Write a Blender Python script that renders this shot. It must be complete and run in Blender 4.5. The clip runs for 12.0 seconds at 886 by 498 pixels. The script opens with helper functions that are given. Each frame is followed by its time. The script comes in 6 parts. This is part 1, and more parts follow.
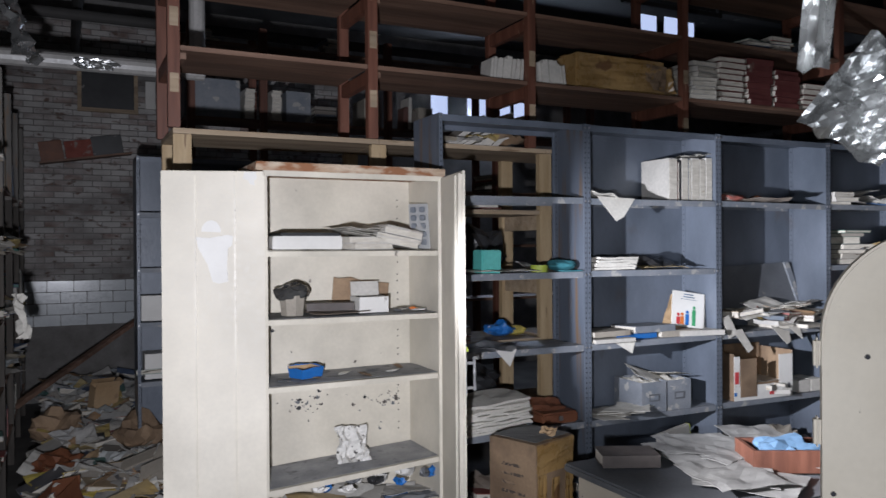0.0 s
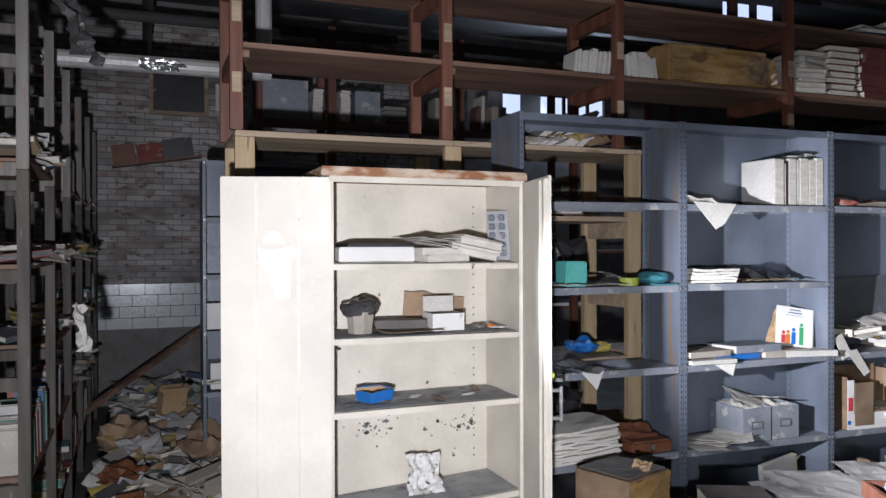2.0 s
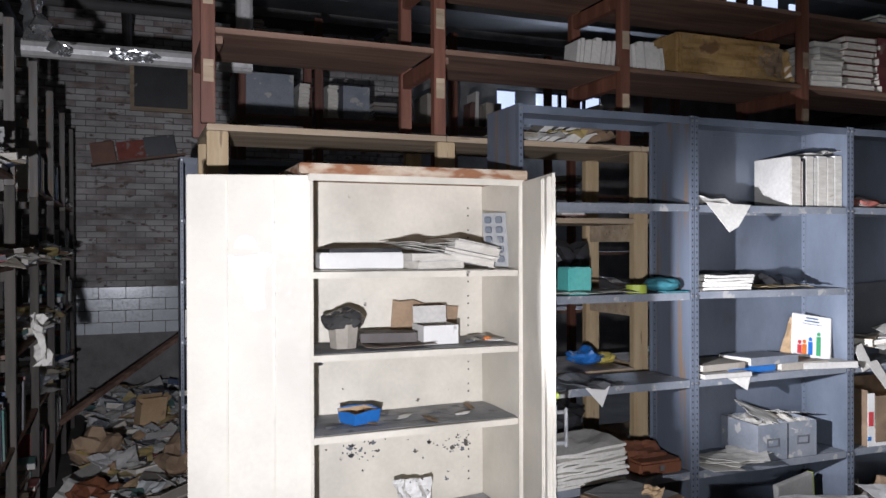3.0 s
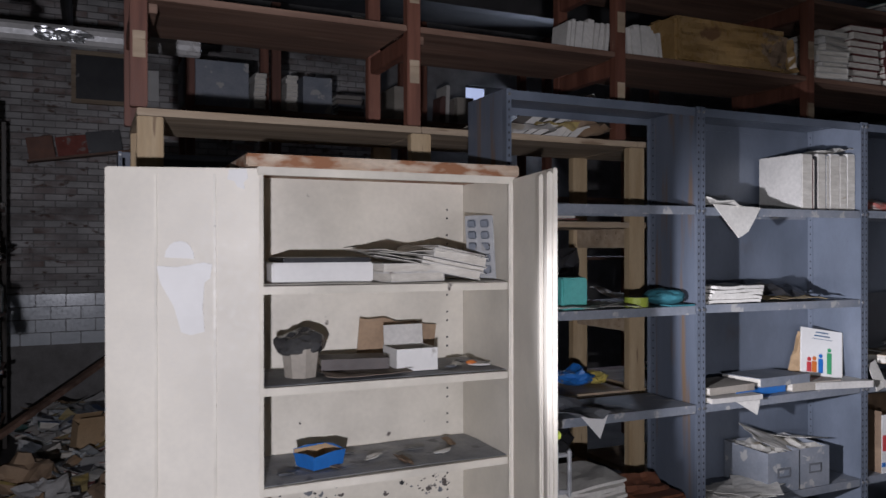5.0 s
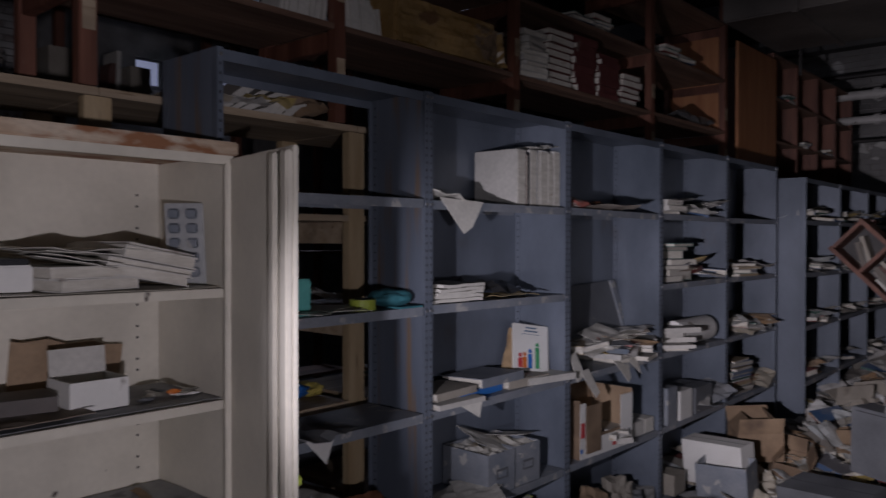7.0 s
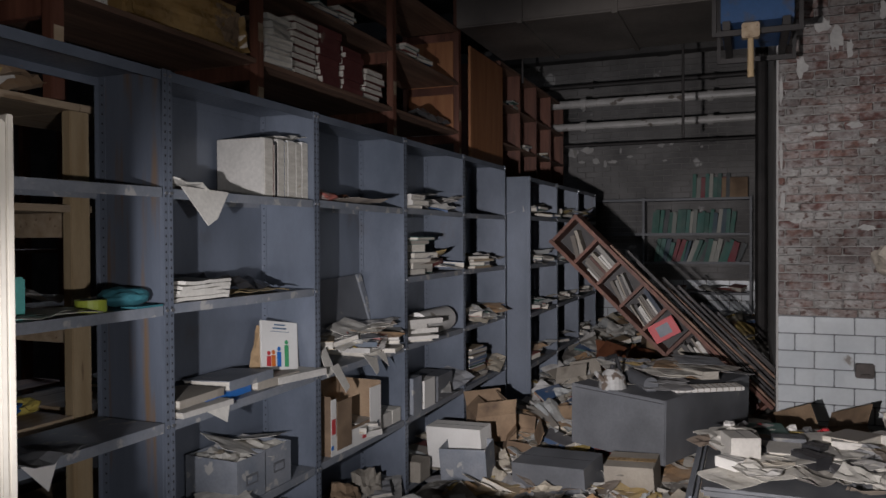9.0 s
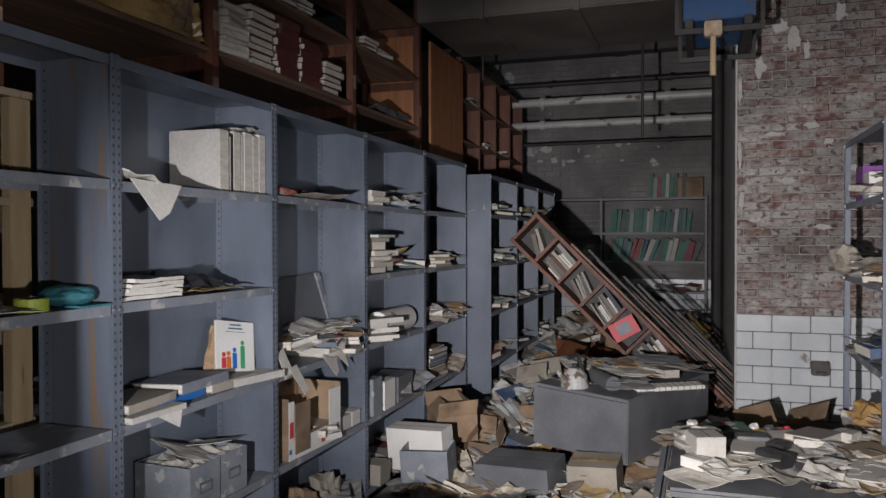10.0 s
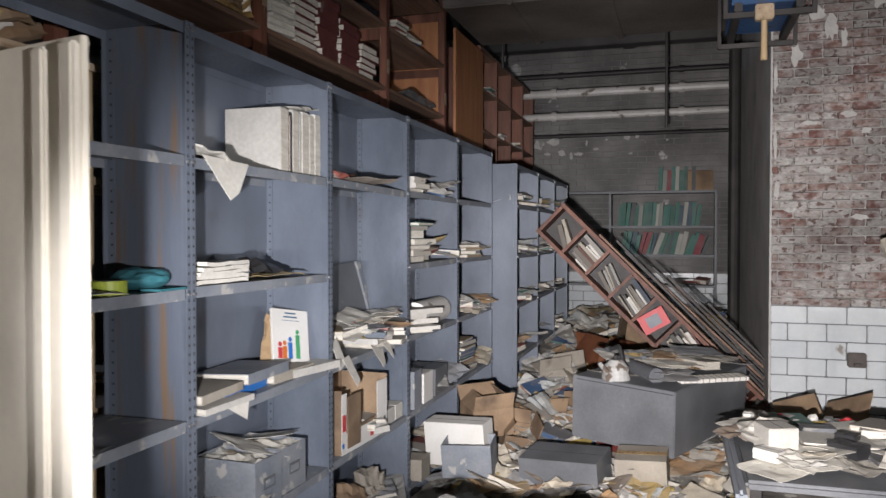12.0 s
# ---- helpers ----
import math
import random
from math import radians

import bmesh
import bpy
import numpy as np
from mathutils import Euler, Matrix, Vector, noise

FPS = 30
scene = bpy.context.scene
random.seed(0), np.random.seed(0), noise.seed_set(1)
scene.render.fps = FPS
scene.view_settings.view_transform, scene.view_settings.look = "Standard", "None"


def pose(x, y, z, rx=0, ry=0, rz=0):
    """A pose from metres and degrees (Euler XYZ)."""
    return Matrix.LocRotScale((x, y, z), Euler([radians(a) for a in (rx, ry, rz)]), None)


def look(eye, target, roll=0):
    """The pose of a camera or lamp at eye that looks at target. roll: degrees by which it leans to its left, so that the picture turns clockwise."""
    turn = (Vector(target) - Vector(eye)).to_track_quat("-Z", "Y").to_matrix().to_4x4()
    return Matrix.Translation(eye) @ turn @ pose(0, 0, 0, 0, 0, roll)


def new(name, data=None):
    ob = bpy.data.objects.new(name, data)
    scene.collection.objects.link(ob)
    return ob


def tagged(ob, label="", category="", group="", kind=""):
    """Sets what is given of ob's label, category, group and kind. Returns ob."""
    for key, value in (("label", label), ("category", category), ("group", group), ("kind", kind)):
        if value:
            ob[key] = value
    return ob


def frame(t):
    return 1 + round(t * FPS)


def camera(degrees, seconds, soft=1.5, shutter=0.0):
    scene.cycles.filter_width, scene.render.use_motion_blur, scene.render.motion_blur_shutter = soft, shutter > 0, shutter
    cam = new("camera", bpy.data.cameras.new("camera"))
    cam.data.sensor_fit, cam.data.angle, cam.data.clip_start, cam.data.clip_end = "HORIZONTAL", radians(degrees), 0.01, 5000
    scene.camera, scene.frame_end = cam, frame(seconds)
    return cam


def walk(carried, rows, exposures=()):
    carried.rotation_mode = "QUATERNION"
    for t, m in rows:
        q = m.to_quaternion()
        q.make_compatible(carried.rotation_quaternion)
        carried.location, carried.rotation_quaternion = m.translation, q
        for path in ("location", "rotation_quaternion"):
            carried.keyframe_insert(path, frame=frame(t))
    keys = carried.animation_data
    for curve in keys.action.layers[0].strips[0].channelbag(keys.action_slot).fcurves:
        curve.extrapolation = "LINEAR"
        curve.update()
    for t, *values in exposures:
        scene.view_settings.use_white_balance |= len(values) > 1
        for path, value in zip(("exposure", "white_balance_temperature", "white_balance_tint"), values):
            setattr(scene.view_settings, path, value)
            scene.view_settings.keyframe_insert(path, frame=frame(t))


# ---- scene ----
cam = camera(59.9, 12.0, 1.5, 0.4)
PATH = [
    (0, (0.171, 0.332, 1.624), (1.057, 2.125, 1.614), -0.4),
    (0.5, (0.211, 0.375, 1.618), (1.002, 2.212, 1.609), -0.3),
    (1, (0.23, 0.463, 1.65), (0.959, 2.325, 1.641), -0.2),
    (1.5, (0.233, 0.556, 1.667), (0.962, 2.419, 1.658), -0.2),
    (2, (0.255, 0.63, 1.671), (0.981, 2.493, 1.662), -0.2),
    (2.5, (0.295, 0.757, 1.663), (1.031, 2.616, 1.654), -0.2),
    (3, (0.359, 0.889, 1.691), (1.103, 2.746, 1.681), -0.2),
    (5, (0.478, 1.306, 1.71), (1.312, 3.123, 1.705), -0.1),
    (5.5, (0.541, 1.451, 1.712), (1.559, 3.173, 1.693), 0.0),
    (6, (0.562, 1.518, 1.705), (1.741, 3.134, 1.688), -0.0),
    (6.5, (0.577, 1.625, 1.697), (1.907, 3.118, 1.678), -0.0),
    (7, (0.589, 1.734, 1.722), (2.092, 3.054, 1.697), 0.1),
    (7.5, (0.602, 1.782, 1.701), (2.277, 2.874, 1.678), -0.1),
    (9.5, (0.646, 1.844, 1.698), (2.523, 2.534, 1.666), -0.2),
    (10, (0.695, 1.884, 1.689), (2.591, 2.518, 1.657), -0.1),
    (10.5, (0.705, 1.954, 1.666), (2.611, 2.559, 1.63), -0.0),
    (11, (0.79, 2.043, 1.653), (2.699, 2.639, 1.612), -0.1),
    (11.5, (0.788, 2.123, 1.633), (2.699, 2.711, 1.592), -0.1),
    (12, (0.71, 2.232, 1.641), (2.621, 2.822, 1.601), -0.0),
]
EXPOSURE = ((0, 0.0, 5900, 11), (1.5, 0.3, 5900, 12), (3.2, 0.45, 5900, 12), (4.9, -0.35, 5900, 15), (5.5, -0.65, 5850, 18), (6.3, -0.95, 5850, 19), (7.0, -1.8, 6050, 22), (7.6, -1.55, 6050, 21),
            (9.4, -1.05, 6350, 12), (10.5, -0.52, 6350, 12), (11.3, -0.38, 6350, 12), (12, -0.02, 6400, 11))
walk(cam, [(t, look(eye, target, roll)) for t, eye, target, roll in PATH], EXPOSURE)

# ---- light: a hand torch, held at three stops on the way ----
world = bpy.data.worlds.new("world")
world.use_nodes = True
world.node_tree.nodes["Background"].inputs[0].default_value = (0.5, 0.6, 0.8, 1)
world.node_tree.nodes["Background"].inputs[1].default_value = 0.01
scene.world = world


def torch(eye, target, watts, degrees, blend, tint):
    lamp = bpy.data.lights.new("torch", "SPOT")
    lamp.energy, lamp.spot_size, lamp.spot_blend, lamp.color, lamp.shadow_soft_size = watts, radians(degrees), blend, tint, 0.02
    ob = new("torch", lamp)
    ob.matrix_world = look(eye, target)


torch((0.10, 0.48, 1.42), (0.80, 3.4, 1.48), 300, 72, 1.0, (1.0, 0.96, 0.97))
torch((0.58, 2.33, 1.50), (4.9, 3.57, 1.42), 730, 49, 1.0, (0.99, 0.97, 0.99))
torch((0.42, 2.28, 1.52), (7.0, 1.85, 1.20), 1380, 54, 0.9, (1.0, 0.95, 0.93))
# the wide spill round the torch's beam
spill = bpy.data.lights.new("torch_spill", "POINT")
spill.energy, spill.shadow_soft_size = 115, 0.03
new("torch_spill", spill).location = (0.10, 0.48, 1.42)


# daylight through the high window in the far wall
daylight = bpy.data.lights.new("window_daylight", "AREA")
daylight.shape, daylight.size, daylight.size_y, daylight.energy, daylight.color = "RECTANGLE", 1.4, 0.24, 60, (0.75, 0.84, 1.0)
new("window_daylight", daylight).matrix_world = look((5.25, 9.40, 3.47), (3.4, 5.0, 1.9))


# ---- materials ----
def mat(name, a, b, scale=6, rough=0.6, metal=0.0, bump=0.15, fine=90, wear=None, wear_scale=3, wear_at=0.62, stretch=(1, 1, 1),
        palette=None, dust=0.25, wear_rough=0.8, grain=0.35, island=False, wear_soft=0.04, stain=0.0, stain_scale=1.3):
    m = bpy.data.materials.new(name)
    m.use_nodes = True
    t = m.node_tree
    n, link = t.nodes, t.links.new
    bsdf = n["Principled BSDF"]
    geo = n.new("ShaderNodeNewGeometry")
    mp = n.new("ShaderNodeMapping")
    mp.inputs["Scale"].default_value = stretch
    link(geo.outputs["Position"], mp.inputs["Vector"])

    def noise_at(s, detail=4):
        k = n.new("ShaderNodeTexNoise")
        k.inputs["Scale"].default_value, k.inputs["Detail"].default_value = s, detail
        link(mp.outputs[0], k.inputs["Vector"])
        return k.outputs[0]

    def ramp(src, stops, mode="LINEAR"):
        r = n.new("ShaderNodeValToRGB")
        r.color_ramp.interpolation = mode
        while len(r.color_ramp.elements) < len(stops):
            r.color_ramp.elements.new(0.5)
        for e, (p, c) in zip(r.color_ramp.elements, stops):
            e.position, e.color = p, (*c, 1) if len(c) == 3 else c
        link(src, r.inputs[0])
        return r.outputs[0]

    def mix(f, x, y, how="MIX"):
        k = n.new("ShaderNodeMix")
        k.data_type, k.blend_type = "RGBA", how
        for at, v in ((0, f), (6, x), (7, y)):
            if isinstance(v, (int, float)):
                k.inputs[at].default_value = v
            elif isinstance(v, tuple):
                k.inputs[at].default_value = (*v, 1)
            else:
                link(v, k.inputs[at])
        return k.outputs[2]

    big = noise_at(scale)
    if palette:
        info = n.new("ShaderNodeObjectInfo")
        chance = geo.outputs["Random Per Island"] if island else info.outputs["Random"]
        colour = ramp(chance, [(i / len(palette), c) for i, c in enumerate(palette)], "CONSTANT")
        colour = mix(ramp(big, [(0.35, (0, 0, 0)), (0.75, (dust * 2,) * 3)]), colour, b)
    else:
        colour = ramp(big, [(0.3, a), (0.7, b)])
    small = noise_at(fine, 6)
    colour = mix(grain, colour, ramp(small, [(0.25, (0.55, 0.55, 0.55)), (0.75, (1.15, 1.15, 1.15))]), "MULTIPLY")
    rr = ramp(small, [(0.2, (max(rough - 0.12, 0.05),) * 3), (0.8, (min(rough + 0.12, 1),) * 3)])
    if wear:
        w = ramp(noise_at(wear_scale, 8), [(wear_at, (0, 0, 0)), (wear_at + wear_soft, (1, 1, 1))])
        colour = mix(w, colour, wear)
        rr = mix(w, rr, (wear_rough,) * 3)
    if stain:
        # soot and damp in large uneven patches
        colour = mix(1.0, colour, ramp(noise_at(stain_scale, 5), [(0.36, (1 - stain,) * 3), (0.62, (1.08,) * 3)]), "MULTIPLY")
    link(colour, bsdf.inputs["Base Color"])
    link(rr, bsdf.inputs["Roughness"])
    bsdf.inputs["Metallic"].default_value = metal
    if bump:
        k = n.new("ShaderNodeBump")
        k.inputs["Strength"].default_value, k.inputs["Distance"].default_value = bump, 0.004
        link(small, k.inputs["Height"])
        link(k.outputs[0], bsdf.inputs["Normal"])
    return m


def glow(name, colour, strength):
    m = bpy.data.materials.new(name)
    m.use_nodes = True
    bsdf = m.node_tree.nodes["Principled BSDF"]
    bsdf.inputs["Base Color"].default_value = (0.3, 0.3, 0.3, 1)
    bsdf.inputs["Emission Color"].default_value = (*colour, 1)
    bsdf.inputs["Emission Strength"].default_value = strength
    return m


CREAM = mat("cream_paint", (0.59, 0.545, 0.45), (0.65, 0.60, 0.505), 2.5, 0.42, 0, 0.05, 60, (0.10, 0.08, 0.07), 16, 0.725, grain=0.14, stain=0.14, stain_scale=3.5)
CREAM_DOOR = mat("cream_paint_clean", (0.61, 0.562, 0.468), (0.66, 0.612, 0.52), 2, 0.58, 0, 0.04, 60, (0.32, 0.24, 0.16), 11, 0.745, grain=0.14, stain=0.12, stain_scale=2.5)
RUST = mat("rusted_paint", (0.40, 0.27, 0.17), (0.58, 0.49, 0.38), 9, 0.8, 0, 0.6, 80, (0.25, 0.11, 0.05), 20, 0.46, (0.6, 1, 1.4), wear_soft=0.14, grain=0.5)
GREY = mat("blue_grey_paint", (0.095, 0.112, 0.140), (0.170, 0.192, 0.234), 2.2, 0.38, 0.1, 0.08, 60, (0.12, 0.10, 0.088), 3.5, 0.66, (1.3, 1.3, 0.7), grain=0.18, wear_soft=0.16, stain=0.16, stain_scale=2.5)
GREY_RUST = mat("rust_streaked_paint", (0.105, 0.123, 0.155), (0.155, 0.175, 0.215), 2, 0.45, 0.1, 0.1, 70, (0.17, 0.11, 0.065), 5, 0.54, (4, 4, 0.3), grain=0.25, wear_soft=0.14)
TIMBER_DIM = mat("sooty_timber", (0.05, 0.043, 0.037), (0.11, 0.095, 0.08), 4, 0.8, 0, 0.25, 60, (0.2, 0.19, 0.17), 7, 0.66, (6, 6, 0.6))
TIMBER_WHITE = mat("worn_white_timber", (0.12, 0.108, 0.095), (0.22, 0.205, 0.185), 4, 0.7, 0, 0.25, 60, (0.22, 0.15, 0.1), 7, 0.6, (6, 6, 0.6))
GREY_DUSTY = mat("dusty_blue_grey_paint", (0.17, 0.19, 0.22), (0.24, 0.25, 0.27), 9, 0.6, 0, 0.2, 80, (0.36, 0.35, 0.33), 14, 0.6)
GREY_DARK = mat("dark_grey", (0.12, 0.125, 0.135), (0.15, 0.155, 0.165), 4, 0.5, 0, 0.08, 70, (0.25, 0.24, 0.22), 12, 0.68, stain=0.25, stain_scale=3)
SHELF_DUST = mat("pale_grey_dust", (0.25, 0.255, 0.265), (0.38, 0.38, 0.385), 9, 0.9, 0, 0.3, 80, (0.14, 0.14, 0.145), 16, 0.60, wear_soft=0.1)
# near-black colour standing for the shade inside holes, slots and seams
HOLE_SHADE = mat("hole_shade", (0.02, 0.02, 0.024), (0.035, 0.035, 0.04), 10, 0.9, 0, 0)
WOOD_RED = mat("red_brown_timber", (0.16, 0.085, 0.055), (0.28, 0.17, 0.115), 5, 0.65, 0, 0.25, 60, (0.28, 0.18, 0.12), 7, 0.66, (0.5, 6, 6), stain=0.45, stain_scale=0.9)
WOOD_POST = mat("red_brown_post", (0.10, 0.035, 0.02), (0.19, 0.075, 0.045), 5, 0.6, 0, 0.25, 60, (0.30, 0.19, 0.12), 8, 0.68, (6, 6, 0.5), stain=0.3, stain_scale=0.8)
WOOD_PALE = mat("pale_softwood", (0.33, 0.24, 0.15), (0.46, 0.36, 0.25), 5, 0.7, 0, 0.25, 60, (0.22, 0.15, 0.09), 7, 0.64, (0.5, 6, 6), stain=0.3, stain_scale=1.2)
WOOD_PALE_POST = mat("pale_softwood_post", (0.33, 0.23, 0.12), (0.46, 0.35, 0.21), 5, 0.7, 0, 0.25, 60, (0.22, 0.15, 0.09), 7, 0.66, (6, 6, 0.5))
WOOD_ORANGE = mat("orange_plywood", (0.26, 0.10, 0.04), (0.36, 0.16, 0.065), 4, 0.55, 0, 0.12, 60, (0.2, 0.08, 0.04), 6, 0.66, (5, 5, 0.6))
CARD = mat("brown_cardboard", (0.22, 0.145, 0.09), (0.34, 0.235, 0.145), 4, 0.85, 0, 0.3, 80, (0.14, 0.095, 0.065), 5, 0.60, wear_soft=0.12, stain=0.3, stain_scale=4)
CARD_GREY = mat("greyed_cardboard", (0.26, 0.23, 0.19), (0.38, 0.34, 0.28), 4, 0.85, 0, 0.3, 80, (0.18, 0.15, 0.12), 5, 0.60, wear_soft=0.12)
AMBER = mat("yellowed_packing_tape", (0.33, 0.195, 0.065), (0.48, 0.31, 0.13), 6, 0.3, 0, 0.3, 30, (0.16, 0.08, 0.03), 5, 0.62, stain=0.35, stain_scale=4)
PAPER = mat("aged_paper", (0.55, 0.52, 0.46), (0.70, 0.67, 0.60), 7, 0.85, 0, 0.15, 70, (0.38, 0.32, 0.24), 6, 0.68)
PAPER_MIX = mat("loose_paper", (0, 0, 0), (0.30, 0.28, 0.25), 6, 0.85, 0, 0.15, 70, dust=0.3,
                palette=[(0.62, 0.60, 0.55), (0.40, 0.37, 0.32), (0.50, 0.44, 0.34), (0.25, 0.25, 0.26), (0.36, 0.22, 0.11), (0.55, 0.53, 0.5),
                         (0.42, 0.30, 0.12), (0.20, 0.21, 0.23), (0.30, 0.29, 0.27), (0.47, 0.45, 0.42), (0.22, 0.17, 0.13), (0.5, 0.36, 0.08)])
PAPER_FAR = mat("loose_paper_heap", (0, 0, 0), (0.30, 0.28, 0.25), 6, 0.85, 0, 0.15, 70, dust=0.3, island=True,
                palette=[(0.60, 0.58, 0.53), (0.40, 0.37, 0.32), (0.50, 0.44, 0.34), (0.62, 0.61, 0.58), (0.36, 0.22, 0.11), (0.55, 0.53, 0.5), (0.52, 0.54, 0.53), (0.45, 0.33, 0.1)])
COVER_FAR = mat("book_cover_heap", (0, 0, 0), (0.28, 0.26, 0.24), 7, 0.6, 0, 0.1, 70, dust=0.22, island=True,
                palette=[(0.10, 0.10, 0.11), (0.30, 0.27, 0.23), (0.05, 0.10, 0.20), (0.45, 0.42, 0.36), (0.25, 0.05, 0.04), (0.06, 0.17, 0.14), (0.36, 0.27, 0.16), (0.5, 0.48, 0.44)])
PAGES = mat("page_edges", (0.50, 0.46, 0.39), (0.66, 0.62, 0.54), 20, 0.9, 0, 0.35, 200, (0.36, 0.29, 0.2), 8, 0.68, (1, 1, 4))
COVER = mat("book_cover", (0, 0, 0), (0.28, 0.26, 0.24), 7, 0.6, 0, 0.1, 70, dust=0.22,
            palette=[(0.10, 0.10, 0.11), (0.30, 0.27, 0.23), (0.05, 0.10, 0.20), (0.45, 0.42, 0.36), (0.25, 0.05, 0.04), (0.06, 0.17, 0.14), (0.36, 0.27, 0.16),
                     (0.52, 0.50, 0.46), (0.16, 0.12, 0.10), (0.38, 0.36, 0.33), (0.11, 0.15, 0.20), (0.48, 0.36, 0.10)])
COVER_GREEN = mat("binder_cover", (0, 0, 0), (0.2, 0.22, 0.2), 7, 0.6, 0, 0.1, 70, dust=0.2,
                  palette=[(0.015, 0.10, 0.07), (0.02, 0.14, 0.10), (0.24, 0.25, 0.22), (0.03, 0.07, 0.10), (0.02, 0.12, 0.09), (0.22, 0.02, 0.03), (0.015, 0.09, 0.07), (0.40, 0.39, 0.34), (0.05, 0.055, 0.06), (0.03, 0.15, 0.12)])
COVER_SOOTY = mat("sooty_book_cover", (0, 0, 0), (0.2, 0.19, 0.18), 7, 0.7, 0, 0.15, 70, dust=0.12, palette=[(0.07, 0.065, 0.06), (0.13, 0.11, 0.09), (0.04, 0.05, 0.07), (0.26, 0.245, 0.22), (0.10, 0.04, 0.03), (0.18, 0.16, 0.14)])
SOOT_WALL = mat("sooty_plaster", (0.40, 0.39, 0.375), (0.56, 0.545, 0.52), 2.2, 0.9, 0, 0.5, 40, (0.16, 0.15, 0.14), 3, 0.62, wear_soft=0.2)
FLAKED = mat("flaking_white_limewash", (0.36, 0.35, 0.335), (0.50, 0.485, 0.46), 9, 0.9, 0, 0.3, 60, (0.25, 0.24, 0.22), 8, 0.66)
CRATE_BLUE = mat("sooty_blue_plastic", (0.015, 0.06, 0.16), (0.02, 0.08, 0.21), 6, 0.5, 0, 0.05, 60, (0.06, 0.06, 0.07), 9, 0.58, wear_soft=0.15)
CLOTH_BLUE = mat("faded_blue_cloth", (0.05, 0.10, 0.17), (0.09, 0.16, 0.25), 8, 0.85, 0, 0.3, 60, (0.18, 0.19, 0.2), 9, 0.66)
PAPER_GREY = mat("grey_dirty_paper", (0.20, 0.195, 0.185), (0.36, 0.35, 0.33), 6, 0.85, 0, 0.2, 70, (0.10, 0.095, 0.09), 5, 0.62, wear_soft=0.12)
COVER_BROWN = mat("dark_brown_cover", (0.06, 0.05, 0.045), (0.12, 0.10, 0.09), 8, 0.7, 0, 0.15, 70, (0.22, 0.2, 0.18), 6, 0.64, wear_soft=0.15)
KETTLE = mat("dirty_grey_enamel", (0.30, 0.30, 0.29), (0.42, 0.41, 0.39), 8, 0.62, 0.0, 0.15, 60, (0.12, 0.09, 0.07), 12, 0.56)
COVER_RED = mat("maroon_cover", (0.09, 0.02, 0.02), (0.13, 0.04, 0.035), 9, 0.6, 0, 0.1, 70, (0.2, 0.15, 0.12), 6, 0.66)
COVER_PALE = mat("pale_cover", (0.46, 0.44, 0.40), (0.58, 0.55, 0.50), 6, 0.65, 0, 0.1, 70, (0.3, 0.26, 0.22), 6, 0.68)
WHITE = mat("dirty_white_card", (0.62, 0.60, 0.56), (0.72, 0.70, 0.66), 5, 0.6, 0, 0.08, 70, (0.3, 0.27, 0.23), 7, 0.70, grain=0.1)
BLACK = mat("black_plastic", (0.02, 0.02, 0.022), (0.04, 0.04, 0.042), 6, 0.4, 0, 0.1, 60, (0.2, 0.19, 0.18), 10, 0.68)
BAG = mat("shiny_dark_film", (0.03, 0.03, 0.032), (0.07, 0.068, 0.065), 8, 0.22, 0, 0.3, 30, (0.16, 0.15, 0.14), 10, 0.66, wear_rough=0.4)
TRAY = mat("cloudy_plastic", (0.36, 0.36, 0.36), (0.46, 0.46, 0.45), 6, 0.35, 0, 0.05, 60, (0.28, 0.27, 0.26), 9, 0.66)
BLUE = mat("blue_plastic", (0.02, 0.13, 0.42), (0.03, 0.17, 0.50), 6, 0.4, 0, 0.05, 60, (0.16, 0.17, 0.2), 14, 0.68)
TEAL = mat("teal_plastic", (0.10, 0.42, 0.38), (0.14, 0.48, 0.43), 6, 0.5, 0, 0.05, 60)
TEAL_DARK = mat("teal_cloth", (0.03, 0.15, 0.18), (0.05, 0.20, 0.23), 9, 0.8, 0, 0.3, 60)
LIME = mat("lime_tape", (0.38, 0.46, 0.05), (0.46, 0.54, 0.08), 6, 0.5, 0, 0.05, 60)
ORANGE = mat("orange_plastic", (0.55, 0.13, 0.02), (0.62, 0.2, 0.04), 6, 0.5, 0, 0.05, 60)
RED = mat("red_card", (0.45, 0.03, 0.04), (0.52, 0.06, 0.06), 6, 0.5, 0, 0.05, 60, (0.3, 0.2, 0.18), 8, 0.7)
PURPLE = mat("purple_card", (0.16, 0.03, 0.22), (0.2, 0.05, 0.28), 6, 0.5, 0, 0.05, 60)
GREEN = mat("green_card", (0.05, 0.30, 0.12), (0.07, 0.35, 0.15), 6, 0.5, 0, 0.05, 60)
LEATHER = mat("brown_leather", (0.14, 0.05, 0.025), (0.22, 0.085, 0.04), 8, 0.55, 0, 0.3, 60, (0.08, 0.03, 0.02), 6, 0.66)
FOLDER = mat("yellow_card", (0.42, 0.33, 0.06), (0.54, 0.44, 0.11), 5, 0.8, 0, 0.15, 70, (0.24, 0.18, 0.07), 6, 0.62)
MANILA = mat("manila_card", (0.42, 0.28, 0.15), (0.52, 0.37, 0.22), 5, 0.8, 0, 0.15, 70, (0.3, 0.2, 0.12), 6, 0.66)
CLOTH_RED = mat("faded_red_cloth", (0.22, 0.06, 0.045), (0.32, 0.10, 0.075), 9, 0.85, 0, 0.3, 60, (0.3, 0.24, 0.21), 7, 0.62)
